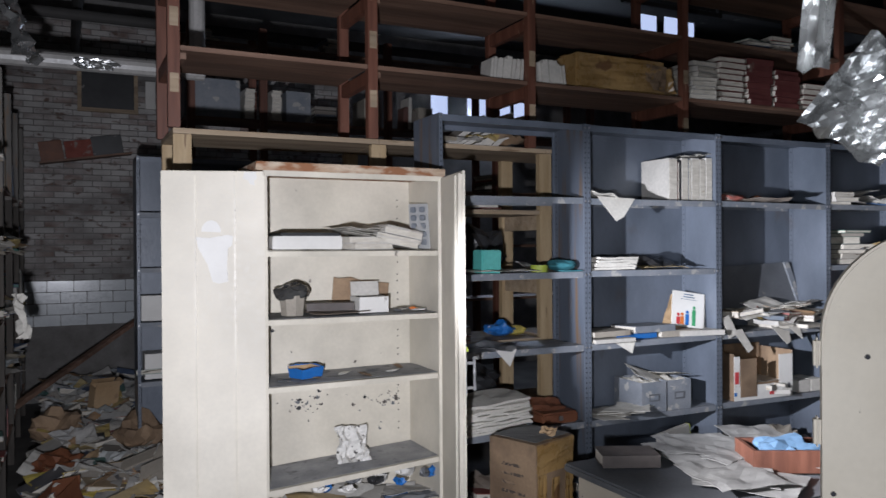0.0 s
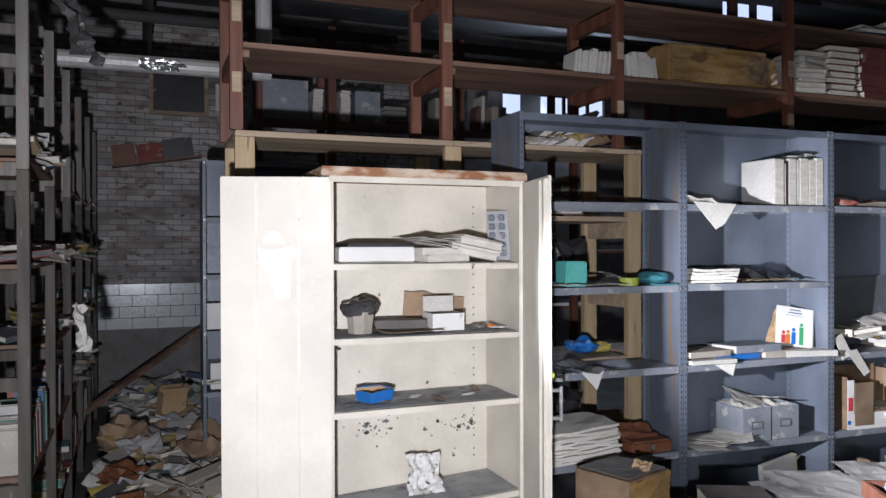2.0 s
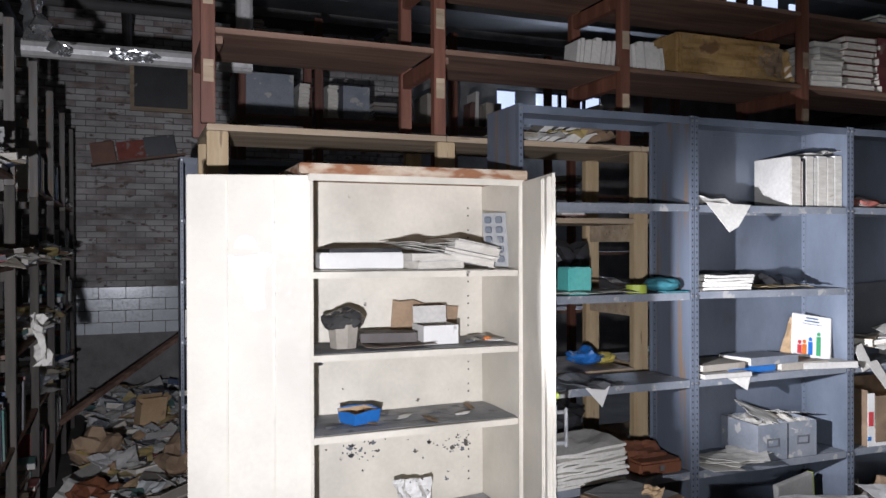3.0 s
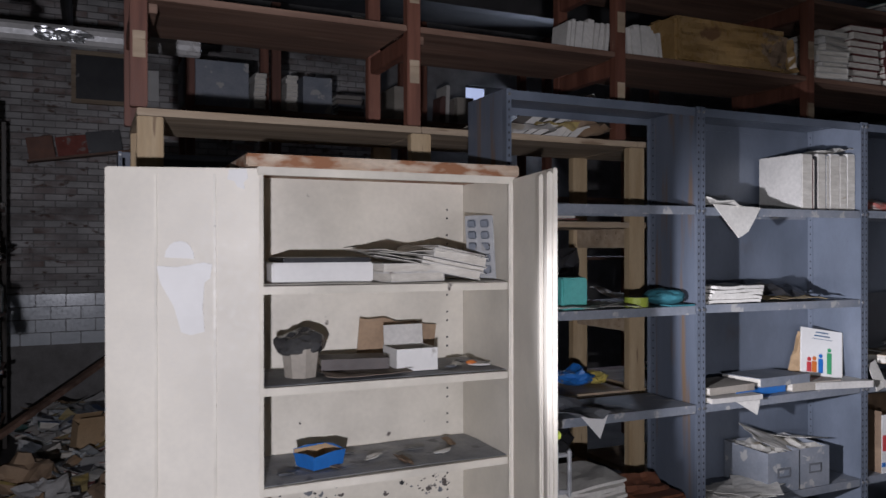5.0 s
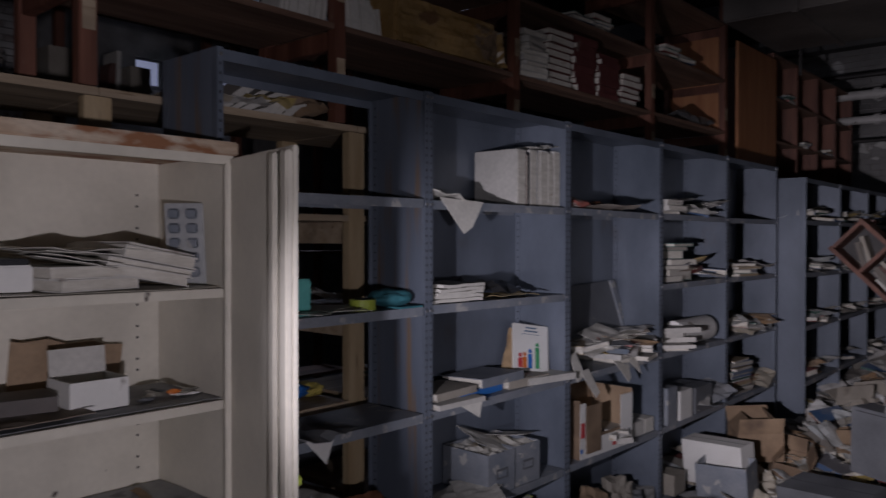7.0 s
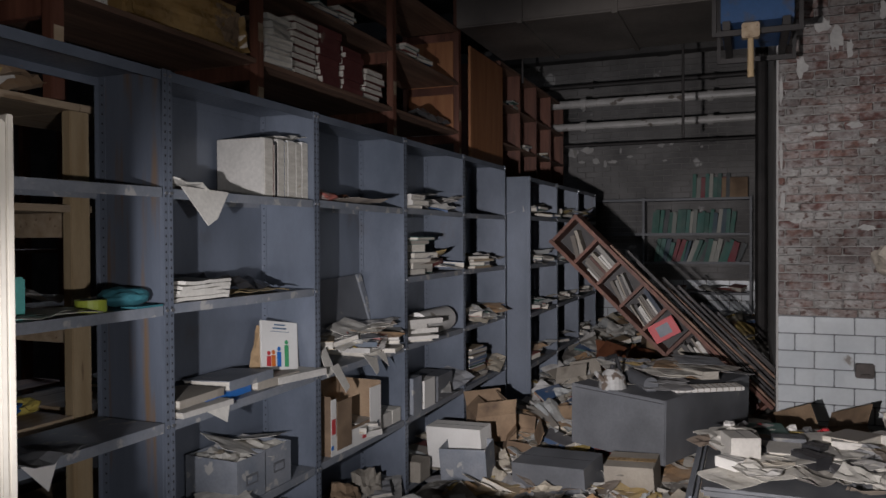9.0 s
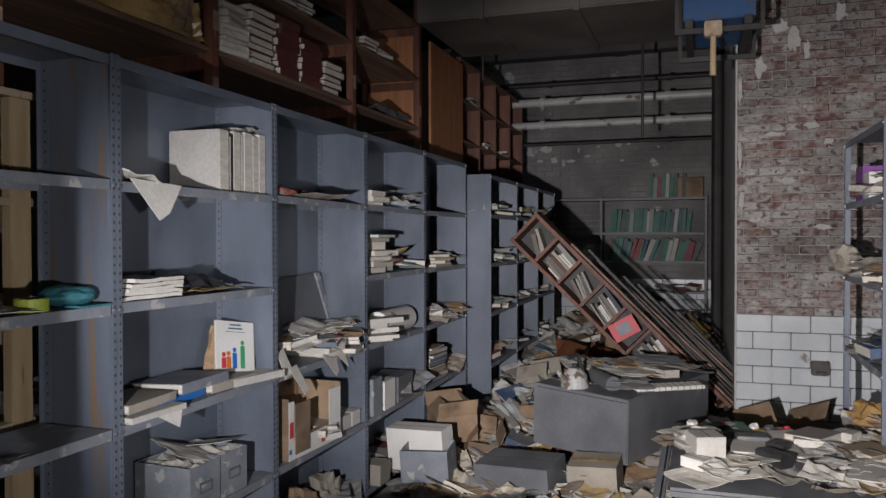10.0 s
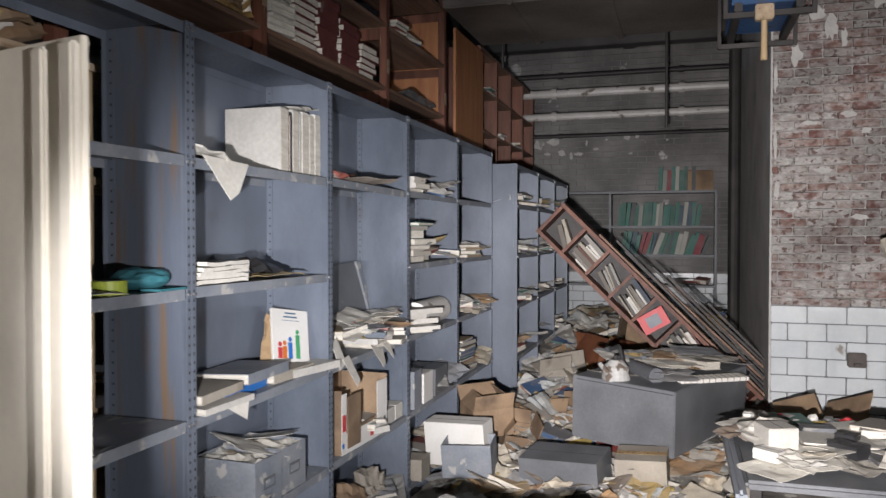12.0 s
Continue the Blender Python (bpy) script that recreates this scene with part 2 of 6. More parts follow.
PRINT = mat("worn_dark_print", (0.06, 0.05, 0.045), (0.12, 0.09, 0.07), 20, 0.9, 0, 0.05, 60, (0.26, 0.18, 0.115), 60, 0.50)
SPECKLED = mat("speckled_white_paper", (0.60, 0.58, 0.54), (0.70, 0.68, 0.64), 6, 0.8, 0, 0.15, 70, (0.05, 0.045, 0.04), 38, 0.61)
STEEL = mat("dull_steel", (0.35, 0.35, 0.35), (0.5, 0.5, 0.5), 8, 0.4, 0.8, 0.1, 60, (0.2, 0.12, 0.08), 8, 0.68)
FOIL = mat("crumpled_foil", (0.45, 0.46, 0.46), (0.75, 0.75, 0.74), 6, 0.28, 0.85, 0.5, 25, (0.3, 0.29, 0.27), 5, 0.6, wear_rough=0.5, stain=0.4, stain_scale=7)
BEIGE = mat("chipped_beige_enamel", (0.50, 0.44, 0.35), (0.58, 0.52, 0.43), 3, 0.5, 0, 0.08, 60, (0.10, 0.08, 0.06), 24, 0.70, grain=0.1)
BRICK = mat("brick_whitewash", (0, 0, 0), (0.42, 0.405, 0.39), 15, 0.9, 0, 1.0, 45, (0.11, 0.07, 0.06), 24, 0.55, (1, 1, 1.6), dust=0.5, grain=0.8, wear_soft=0.08, palette=[(0.27, 0.23, 0.21), (0.19, 0.10, 0.08), (0.33, 0.31, 0.29), (0.23, 0.16, 0.14), (0.14, 0.06, 0.05), (0.29, 0.26, 0.24), (0.21, 0.17, 0.16), (0.20, 0.115, 0.095)], stain=0.4, stain_scale=1.7)
BRICK_JOINED = mat("brick_joined_whitewash", (0, 0, 0), (0.42, 0.405, 0.39), 15, 0.9, 0, 1.0, 45, (0.11, 0.07, 0.06), 24, 0.55, (1, 1, 1.6), dust=0.5, grain=0.8, wear_soft=0.08, island=True, palette=[(0.27, 0.23, 0.21), (0.19, 0.10, 0.08), (0.33, 0.31, 0.29), (0.23, 0.16, 0.14), (0.14, 0.06, 0.05), (0.29, 0.26, 0.24), (0.21, 0.17, 0.16), (0.20, 0.115, 0.095)], stain=0.4, stain_scale=1.7)
MORTAR_PALE = mat("pale_mortar", (0.24, 0.23, 0.215), (0.36, 0.345, 0.33), 9, 0.95, 0, 0.7, 50, (0.15, 0.14, 0.13), 8, 0.6)
BRICK_PALE = mat("pale_washed_brick", (0, 0, 0), (0.55, 0.53, 0.51), 5, 0.85, 0, 0.8, 60, (0.16, 0.11, 0.09), 9, 0.60, (1, 1, 2), dust=0.45, island=True, wear_soft=0.08, palette=[(0.44, 0.42, 0.40), (0.30, 0.25, 0.23), (0.50, 0.48, 0.46), (0.25, 0.18, 0.155), (0.46, 0.43, 0.41), (0.36, 0.33, 0.31)], stain=0.62, stain_scale=1.1)
BRICK_GREY = mat("grey_painted_brick", (0.15, 0.145, 0.14), (0.27, 0.26, 0.25), 2.5, 0.8, 0, 0.5, 60, (0.55, 0.54, 0.52), 2.6, 0.655, stain=0.45, stain_scale=1.0)
MORTAR = mat("grey_mortar", (0.16, 0.15, 0.14), (0.25, 0.24, 0.23), 6, 0.95, 0, 0.6, 50)
TILE = mat("white_glazed_tile", (0.50, 0.53, 0.55), (0.62, 0.645, 0.655), 3, 0.18, 0, 0.05, 40, (0.22, 0.2, 0.18), 5, 0.70, grain=0.1)
PLASTER = mat("stained_plaster", (0.10, 0.095, 0.09), (0.2, 0.19, 0.175), 2, 0.9, 0, 0.4, 40, (0.4, 0.39, 0.37), 2.2, 0.68)
CONCRETE = mat("dirty_concrete", (0.07, 0.065, 0.06), (0.13, 0.12, 0.11), 3, 0.9, 0, 0.4, 50)
SOOT = mat("sooty_ceiling", (0.045, 0.043, 0.042), (0.10, 0.095, 0.09), 1.6, 0.85, 0, 0.5, 30, (0.24, 0.23, 0.22), 2.4, 0.70, stain=0.5, stain_scale=0.9)
DUCT = mat("brown_painted_sheet", (0.15, 0.13, 0.115), (0.2, 0.18, 0.16), 2, 0.6, 0, 0.1, 50, (0.32, 0.3, 0.28), 4, 0.74, grain=0.1, stain=0.4, stain_scale=1.4)
PIPE = mat("grey_white_pipe", (0.36, 0.35, 0.33), (0.5, 0.48, 0.46), 5, 0.4, 0, 0.2, 50, (0.14, 0.12, 0.1), 7, 0.6)
IRON = mat("black_iron", (0.03, 0.028, 0.027), (0.055, 0.05, 0.048), 5, 0.6, 0.4, 0.2, 50)
DEBRIS = mat("trodden_paper_litter", (0.10, 0.09, 0.08), (0.28, 0.26, 0.23), 9, 0.9, 0, 0.8, 40, (0.42, 0.40, 0.36), 12, 0.58)
# glow of the far window's glass and of the made-up glint slips
DAY = glow("daylight_glow", (0.66, 0.74, 1.0), 0.8)


# ---- helpers for meshes ----
def boxes(*rows, bevel=0.0):
    """A bmesh of boxes x0, x1, y0, y1, z0, z1, each optionally followed by a pose."""
    bm = bmesh.new()
    for row in rows:
        x0, x1, y0, y1, z0, z1 = row[:6]
        m = Matrix.Translation(((x0 + x1) / 2, (y0 + y1) / 2, (z0 + z1) / 2)) @ Matrix.Diagonal((x1 - x0, y1 - y0, z1 - z0, 1))
        bmesh.ops.create_cube(bm, size=1, matrix=(row[6] @ m) if len(row) > 6 else m)
    if bevel:
        bmesh.ops.bevel(bm, geom=bm.edges[:], offset=bevel, segments=2, affect="EDGES", clamp_overlap=True)
    return bm


def tube(a, b, r, r2=None, sides=12, bm=None):
    bm = bm or bmesh.new()
    a, b = Vector(a), Vector(b)
    turn = (b - a).to_track_quat("Z", "Y").to_matrix().to_4x4()
    bmesh.ops.create_cone(bm, cap_ends=True, segments=sides, radius1=r, radius2=r if r2 is None else r2, depth=(b - a).length,
                          matrix=Matrix.Translation((a + b) / 2) @ turn)
    return bm


def prism(outline, depth):
    """An outline in x and z, made thick along y."""
    bm = bmesh.new()
    near = [bm.verts.new((x, 0, z)) for x, z in outline]
    face = bm.faces.new(near)
    made = bmesh.ops.extrude_face_region(bm, geom=[face])
    bmesh.ops.translate(bm, verts=[v for v in made["geom"] if isinstance(v, bmesh.types.BMVert)], vec=(0, depth, 0))
    bmesh.ops.recalc_face_normals(bm, faces=bm.faces[:])
    return bm


def sheet(w, d, nx, ny, rough, seed, droop=0.0, thick=0.0015):
    """A crumpled sheet lying about z = 0."""
    rng = random.Random(seed)
    off = Vector((rng.uniform(0, 50), rng.uniform(0, 50), rng.uniform(0, 50)))
    bm = bmesh.new()
    bmesh.ops.create_grid(bm, x_segments=nx, y_segments=ny, size=0.5)
    for v in bm.verts:
        x, y = v.co.x, v.co.y
        v.co = Vector((x * w, y * d, rough * noise.noise(Vector((x * 3, y * 3, 0)) + off) + rough * 0.4 * noise.noise(Vector((x * 8, y * 8, 3)) + off) - droop * max(0, -y) ** 2 * d))
    made = bmesh.ops.extrude_face_region(bm, geom=bm.faces[:])
    bmesh.ops.translate(bm, verts=[v for v in made["geom"] if isinstance(v, bmesh.types.BMVert)], vec=(0, 0, thick))
    bmesh.ops.recalc_face_normals(bm, faces=bm.faces[:])
    return bm


def lump(rx, ry, rz, rough, seed, cuts=3):
    """An uneven rounded lump resting on z = 0."""
    off = Vector((seed * 3.7, seed * 1.3, seed * 2.1))
    bm = bmesh.new()
    bmesh.ops.create_icosphere(bm, subdivisions=cuts, radius=1)
    for v in bm.verts:
        k = 1 + rough * noise.noise(v.co * 1.7 + off) + rough * 0.5 * noise.noise(v.co * 4.1 + off)
        v.co = Vector((v.co.x * rx * k, v.co.y * ry * k, max(0, (v.co.z * 0.5 + 0.5)) * rz * k))
    return bm


def as_mesh(bm, material):
    me = bpy.data.meshes.new("mesh")
    bm.to_mesh(me)
    bm.free()
    me.materials.append(material)
    return me


def part(name, bm, material, parent=None, label="", m=None):
    me = as_mesh(bm, material) if isinstance(bm, bmesh.types.BMesh) else bm
    ob = new(name, me)
    ob.parent = parent
    if m is not None:
        ob.matrix_basis = m
    return tagged(ob, label)


def thing(name, m, label, category, group=""):
    ob = new(name)
    ob.empty_display_size = 0.05
    ob.matrix_basis = m
    return tagged(ob, label, category, group)


def solid(name, bm, material, m, label, category, group=""):
    return tagged(part(name, bm, material, None, label, m), "", category, group)


def structure(name, bm, material, label=""):
    return tagged(part(name, bm, material, None, label), kind="structure")


# ---- floor, walls, ceiling ----
structure("floor", boxes((-3, 12.5, -2.6, 9.6, -0.2, 0)), CONCRETE, "dirty concrete floor under a layer of paper litter")
structure("ceiling", boxes((-3, 12.5, -2.6, 9.6, 4.3, 4.5)), SOOT, "sooty peeling plaster ceiling")
structure("wall_south", boxes((-3, 12.5, -2.8, -2.6, 0, 4.3)), PLASTER, "stained plaster wall")
structure("wall_west", boxes((-3.2, -3, -2.8, 9.6, 0, 4.3)), PLASTER, "stained plaster wall")
wall_north = structure("wall_north", boxes((-3, 4.5, 9.42, 9.6, 0, 4.3), (6.0, 12.5, 9.42, 9.6, 0, 4.3), (4.5, 6.0, 9.42, 9.6, 0, 3.30),
                                           (4.5, 6.0, 9.42, 9.6, 3.62, 4.3)), MORTAR, "painted brick wall with a band of white glazed tile")
wall_east = structure("wall_east", boxes((11.08, 11.26, -2.8, 9.6, 0, 4.3)), MORTAR, "grey painted brick wall with peeling paint")
pier = structure("wall_pier", boxes((6.325, 11.08, 0.476, 1.645, 0, 4.3)), MORTAR_PALE, "whitewashed brick pier above white glazed tile")

# window in the far wall
win = structure("window_1", boxes((4.5, 6.0, 9.44, 9.5, 3.30, 3.345), (4.5, 6.0, 9.44, 9.5, 3.60, 3.62), (4.77, 5.05, 9.44, 9.5, 3.345, 3.60), (5.38, 5.42, 9.44, 9.5, 3.345, 3.60), (5.74, 5.78, 9.44, 9.5, 3.345, 3.60)), IRON, "high narrow steel window")
for x0, x1 in ((4.502, 4.768), (5.052, 5.378), (5.422, 5.738), (5.782, 5.998)):
    part("pane", boxes((x0, x1, 9.47, 9.48, 3.346, 3.599)), DAY, win, "dim daylit glass")

# ceiling beams, duct and pipes
for i, y in enumerate((-0.6, 1.1, 2.8, 4.6, 6.3, 8.0)):
    structure("beam", boxes((-3, 12.5, y, y + 0.16, 4.05, 4.3), bevel=0.01), SOOT, "sooty ceiling beam")
for x in (8.15, 9.9):
    structure("beam", boxes((x, x + 0.22, 0.9, 9.4, 3.85, 4.05), bevel=0.01), SOOT, "sooty ceiling beam")
duct = thing("duct", pose(0, 0, 0), "brown painted sheet metal duct under the ceiling", "duct")
part("casing", boxes((6.19, 7.38, 1.76, 3.93, 3.31, 3.82), bevel=0.012), DUCT, duct)
for y in (1.9, 2.7, 3.4):
    part("flange", boxes((6.17, 7.40, y, y + 0.04, 3.29, 3.84)), DUCT, duct)
for y in (2.35, 3.75):
    part("hanger", tube((7.42, y, 2.53 if y < 3 else 3.1), (7.42, y, 4.3), 0.012), IRON, duct, "black iron hanger rod")
for x, z, r, mt in ((9.6, 3.25, 0.048, PIPE), (9.6, 2.985, 0.043, PIPE), (10.08, 2.82, 0.02, IRON), (10.08, 3.55, 0.03, IRON)):
    p = thing("pipe", pose(0, 0, 0), "long pipe with flaking white paint" if mt is PIPE else "thin black iron pipe", "pipe", "pipes along the far wall")
    part("tube", tube((x, 1.66, z), (x, 9.42, z), r), mt, p)
    for y in (2.2, 3.6, 5.0):
        part("collar", tube((x, y, z), (x, y + 0.06, z), r * 1.35), mt, p)
p = thing("pipe", pose(0, 0, 0), "long lagged pipe with shiny wrapping", "pipe", "pipes above the racks")
part("tube", tube((-3.0, 5.5, 2.74), (1.0, 5.5, 2.75), 0.05), PIPE, p)
part("elbow", tube((0.96, 5.5, 2.72), (0.96, 5.5, 4.3), 0.05), PIPE, p)
for i, (x, w) in enumerate(((-0.30, 0.05), (0.02, 0.035), (0.30, 0.06), (0.40, 0.08), (-0.62, 0.04))):
    part("wrapping", lump(w, 0.03, 0.035, 0.6, 700 + i), FOIL, p, "shiny torn foil wrapping", pose(x, 5.462, 2.735, 90, 0, 0))
for x0, y0, x1, y1, z in ((-3.0, 7.2, 12.4, 7.2, 3.5), (-0.6, -2.6, -0.6, 9.42, 3.6), (0.3, -2.6, 0.3, 9.42, 3.75)):
    p = thing("pipe", pose(0, 0, 0), "sooty iron pipe under the ceiling", "pipe", "pipes above the racks")
    part("tube", tube((x0, y0, z), (x1, y1, z), 0.045), SOOT, p)
structure("drain_pipe", tube((8.93, 1.72, 0), (8.93, 1.72, 4.3), 0.058), IRON, "black iron drain pipe")


# ---- grey steel shelving ----
BAY_W, BAY_D, BAY_H = 0.935, 0.29, 2.248
LEVELS = (0.32, 0.70, 1.103, 1.482, 1.863)


def grey_bay(m, back=True, levels=LEVELS, label="blue-grey steel shelving bay with dusty shelves", width=BAY_W, skip=(), sides=True, paint=None, height=BAY_H):
    g = thing("shelving_bay", m, label, "shelving", "grey steel shelving")
    d = BAY_D
    for x, s in ((0.002, 1), (width - 0.002, -1)):
        for y, q in ((0, 1), (d, -1)):
            part("post", boxes(*[(min(x, x + s * a[1]), max(x, x + s * a[1]), min(y + q * a[2], y + q * a[3]), max(y + q * a[2], y + q * a[3]), 0, height)
                                 for a in ((0, 0.019, 0, 0.003), (0, 0.003, 0.003, 0.03))]), GREY, g)
        # no cut holes: thin dark plates carry the slots' shade
        rows = [(x + s * 0.0095 - 0.0026, x + s * 0.0095 + 0.0026, -0.0010, 0.0, z - 0.0042, z + 0.0042) for z in np.arange(0.2, height - 0.03, 0.026)]
        tagged(part("perforated_strip", boxes(*rows), HOLE_SHADE, g, "row of slots drawn as dark marks"), kind="stuff")
        rows = [(x + s * 0.0032, x + s * 0.0038, d - 0.022, d - 0.016, z - 0.003, z + 0.003) for z in np.arange(0.2, height - 0.03, 0.032)]
        tagged(part("perforated_strip", boxes(*rows), HOLE_SHADE, g, "row of slots drawn as dark marks"), kind="stuff")
        if sides:
            part("side_panel", boxes((x + s * 0.0, x + s * 0.0016, 0.031, d - 0.031, 0, height) if s > 0 else (x - 0.0016, x, 0.031, d - 0.031, 0, height)), paint or GREY, g)
    if back:
        part("back_panel", boxes((0.006, width - 0.006, d - 0.0045, d - 0.0035, 0.02, height - 0.01)), GREY, g)
    for i, z in enumerate((*levels, height - 0.004)):
        if i in skip:
            continue
        tilt = 0.4 * math.sin(i * 2.3 + m.translation.x * 5)
        lip = [(0.004, 0), (d - 0.006, 0), (d - 0.006, -0.03), (d - 0.008, -0.03), (d - 0.008, -0.003), (0.007, -0.003), (0.007, -0.032), (0.004, -0.032)]
        part("shelf", prism(lip, width - 0.046), GREY_DUSTY if i < len(levels) else GREY, g, "dusty shelf",
             pose(width / 2, 0, z, 0, tilt if i < len(levels) else 0, 0) @ pose(width / 2 - 0.023, 0, 0, 0, 0, 90))
        for x in (0.012, width - 0.012):
            part("bolt", tube((x, -0.005, z - 0.016), (x, 0.0, z - 0.016), 0.006, sides=6), STEEL, g)
    return g


G_X = [1.757, 2.614, 3.538, 4.470, 5.400, 6.332]
for i, x in enumerate(G_X[:5]):
    grey_bay(pose(x, 3.580, 0), back=i > 0, width=G_X[i + 1] - x, skip=(3,) if i == 2 else (), paint=GREY_RUST if i == 0 else None, label=("blue-grey steel shelving bay with no back, rust-streaked" if i == 0 else "blue-grey steel shelving bay half full of books and papers"))
for i in range(3):
    grey_bay(pose(6.42 + 0.91 * i, 3.41, 0), width=0.91, height=2.17, label="blue-grey steel shelving bay standing forward of the row")
grey_bay(pose(0.62, 5.95, 0), label="blue-grey steel shelving bay with papers beyond the racks")
grey_bay(pose(5.30, 1.15, 0, 0, 0, 180), back=False, sides=False, height=2.19, label="open steel shelving bay crowded with boxes beside the brick pier")


# ---- cream steel cupboard ----
cup = thing("cupboard", pose(0, 0, 0), "cream steel cupboard with open doors, rusted top and dusty shelves", "cupboard")
CX0, CX1, CY0, CY1, CZ1 = 0.885, 1.681, 3.39, 3.73, 1.927
for x in (CX0, CX1 - 0.018):
    part("side_panel", boxes((x, x + 0.018, CY0, CY1, 0, CZ1), bevel=0.002), CREAM, cup)
part("back_panel", boxes((CX0 + 0.019, CX1 - 0.019, CY1 - 0.012, CY1, 0, CZ1)), CREAM, cup, "cream back panel with chipped paint")
part("floor_panel", boxes((CX0 + 0.019, CX1 - 0.019, CY0 + 0.02, CY1 - 0.013, 0.10, 0.12)), CREAM, cup)
part("top", boxes((CX0 - 0.03, CX1 + 0.008, CY0 - 0.016, CY1 + 0.005, CZ1, CZ1 + 0.034), bevel=0.004), RUST, cup, "rust-eaten top panel")
part("front_rail", boxes((CX0, CX1, CY0 - 0.012, CY0 + 0.008, CZ1 - 0.022, CZ1), bevel=0.003), CREAM, cup)
for z, tilt, mt in ((1.602, 0.3, CREAM), (1.326, 0.3, CREAM), (1.057, -0.2, CREAM), (0.665, -3.4, CREAM)):
    sh = part("shelf", boxes((-0.381, 0.381, 0.004, 0.318, -0.004, 0), (-0.381, 0.381, 0.0, 0.004, -0.022, 0), bevel=0.0012), mt, cup, "cream shelf with a folded lip",
              pose((CX0 + CX1) / 2, CY0 + 0.003, z, 0, tilt, 0))
    part("dust", sheet(0.755, 0.30, 14, 6, 0.003, int(z * 100), thick=0.001), SHELF_DUST if z < 1.4 else CREAM, sh, "layer of grey dust", pose(0, 0.165, 0.003))
for i in range(13):
    for k in range(2):
        part("slot", boxes((1.597, 1.603, CY1 - 0.0135, CY1 - 0.0122, 0.75 + i * 0.088 + k * 0.03, 0.756 + i * 0.088 + k * 0.03)), HOLE_SHADE, cup)
# door standing flat beside the cupboard, folded in two panels
ld = part("door", boxes((0, 0.392, -0.018, 0.0, 0.02, 1.922), bevel=0.003), CREAM_DOOR, cup, "open cream door",
          pose(0.89, 3.385, 0, 0, 0, 164.5))
for x in (0.115, 0.265):
    part("fold", boxes((x - 0.0035, x + 0.0035, 0.0, 0.004, 0.03, 1.905)), CREAM, ld, "pressed fold in the door", None)
part("note", prism([(0.07, 0.09), (0.02, 0.084), (-0.05, 0.094), (-0.072, 0.088), (-0.066, 0.052), (-0.05, 0.04), (-0.043, -0.03), (-0.046, -0.09), (-0.01, -0.097), (0.014, -0.088), (0.03, -0.02), (0.062, 0.045)], 0.0015), WHITE, ld,
     "torn paper note taped to the door", pose(0.19, 0.0015, 1.575, 0, 2, 0))
part("note_tab", prism([(0.038 * math.cos(a), 0.046 * math.sin(a)) for a in np.linspace(0, math.pi, 9)], 0.0015), WHITE, ld, "rounded paper tab above the note", pose(0.205, 0.0015, 1.682, 0, -3, 0))
part("tape_scrap", prism([(0.026, 0.022), (-0.02, 0.026), (-0.024, 0.0), (-0.012, -0.012), (-0.016, -0.03), (0.004, -0.024), (0.012, -0.008), (0.03, -0.004)], 0.002), WHITE, ld, "scrap of white tape", pose(0.052, 0.001, 1.895))
rd = part("door", boxes((0, 0.362, -0.012, 0.0, 0.02, 1.92), bevel=0.002),
          CREAM_DOOR, cup, "open cream door with pressed stiffeners", pose(1.680, 3.385, 0, 0, 0, 258))
for x0, x1, h in ((0.330, 0.362, 0.016), (0.0, 0.02, 0.014), (0.262, 0.290, 0.012)):
    part("stiffener", boxes((x0, x1, -0.0125 - h, -0.0125, 0.03, 1.91), bevel=0.004), CREAM_DOOR, rd, "pressed stiffening rib")
hd = part("handle_plate", boxes((0.322, 0.356, 0.0005, 0.004, 1.02, 1.18), bevel=0.001), STEEL, rd, "chrome latch plate")
for z in (1.045, 1.145):
    part("stub", boxes((0.332, 0.346, 0.0045, 0.034, z, z + 0.012), bevel=0.003), STEEL, hd)
part("pull", boxes((0.331, 0.347, 0.0345, 0.046, 1.035, 1.167), bevel=0.005), STEEL, hd, "chrome pull handle")
part("lock", tube((0.340, 0.001, 1.205), (0.340, 0.012, 1.205), 0.012), LIME, rd, "yellow key tag")


# ---- books, papers and boxes ----
def book_meshes(w, h, t, cover=None):
    c = 0.003
    cov = boxes((-w / 2, w / 2, -h / 2, h / 2, 0, c), (-w / 2, w / 2, -h / 2, h / 2, t - c, t), (-w / 2, -w / 2 + c, -h / 2, h / 2, c, t - c))
    pag = boxes((-w / 2 + c, w / 2 - 0.005, -h / 2 + 0.004, h / 2 - 0.004, c, t - c))
    return as_mesh(cov, cover or COVER), as_mesh(pag, PAGES), (w, h, t)


rng = random.Random(7)
BOOKS = [book_meshes(rng.uniform(0.12, 0.19), rng.uniform(0.19, 0.27), rng.uniform(0.014, 0.05)) for _ in range(22)]
BINDERS = [book_meshes(rng.uniform(0.19, 0.23), rng.uniform(0.25, 0.3), rng.uniform(0.03, 0.06), COVER_GREEN) for _ in range(5)]
MAROON = [book_meshes(rng.uniform(0.2, 0.23), rng.uniform(0.27, 0.30), rng.uniform(0.022, 0.035), COVER_RED) for _ in range(3)]
PALE = [book_meshes(rng.uniform(0.17, 0.22), rng.uniform(0.24, 0.29), rng.uniform(0.012, 0.03), COVER_PALE) for _ in range(5)]
DULL = [book_meshes(rng.uniform(0.12, 0.19), rng.uniform(0.17, 0.205), rng.uniform(0.012, 0.035), COVER_SOOTY) for _ in range(8)]
FLAT = [as_mesh(sheet(rng.uniform(0.17, 0.22), rng.uniform(0.23, 0.3), 6, 7, 0.008, 400 + i), PAPER) for i in range(6)]
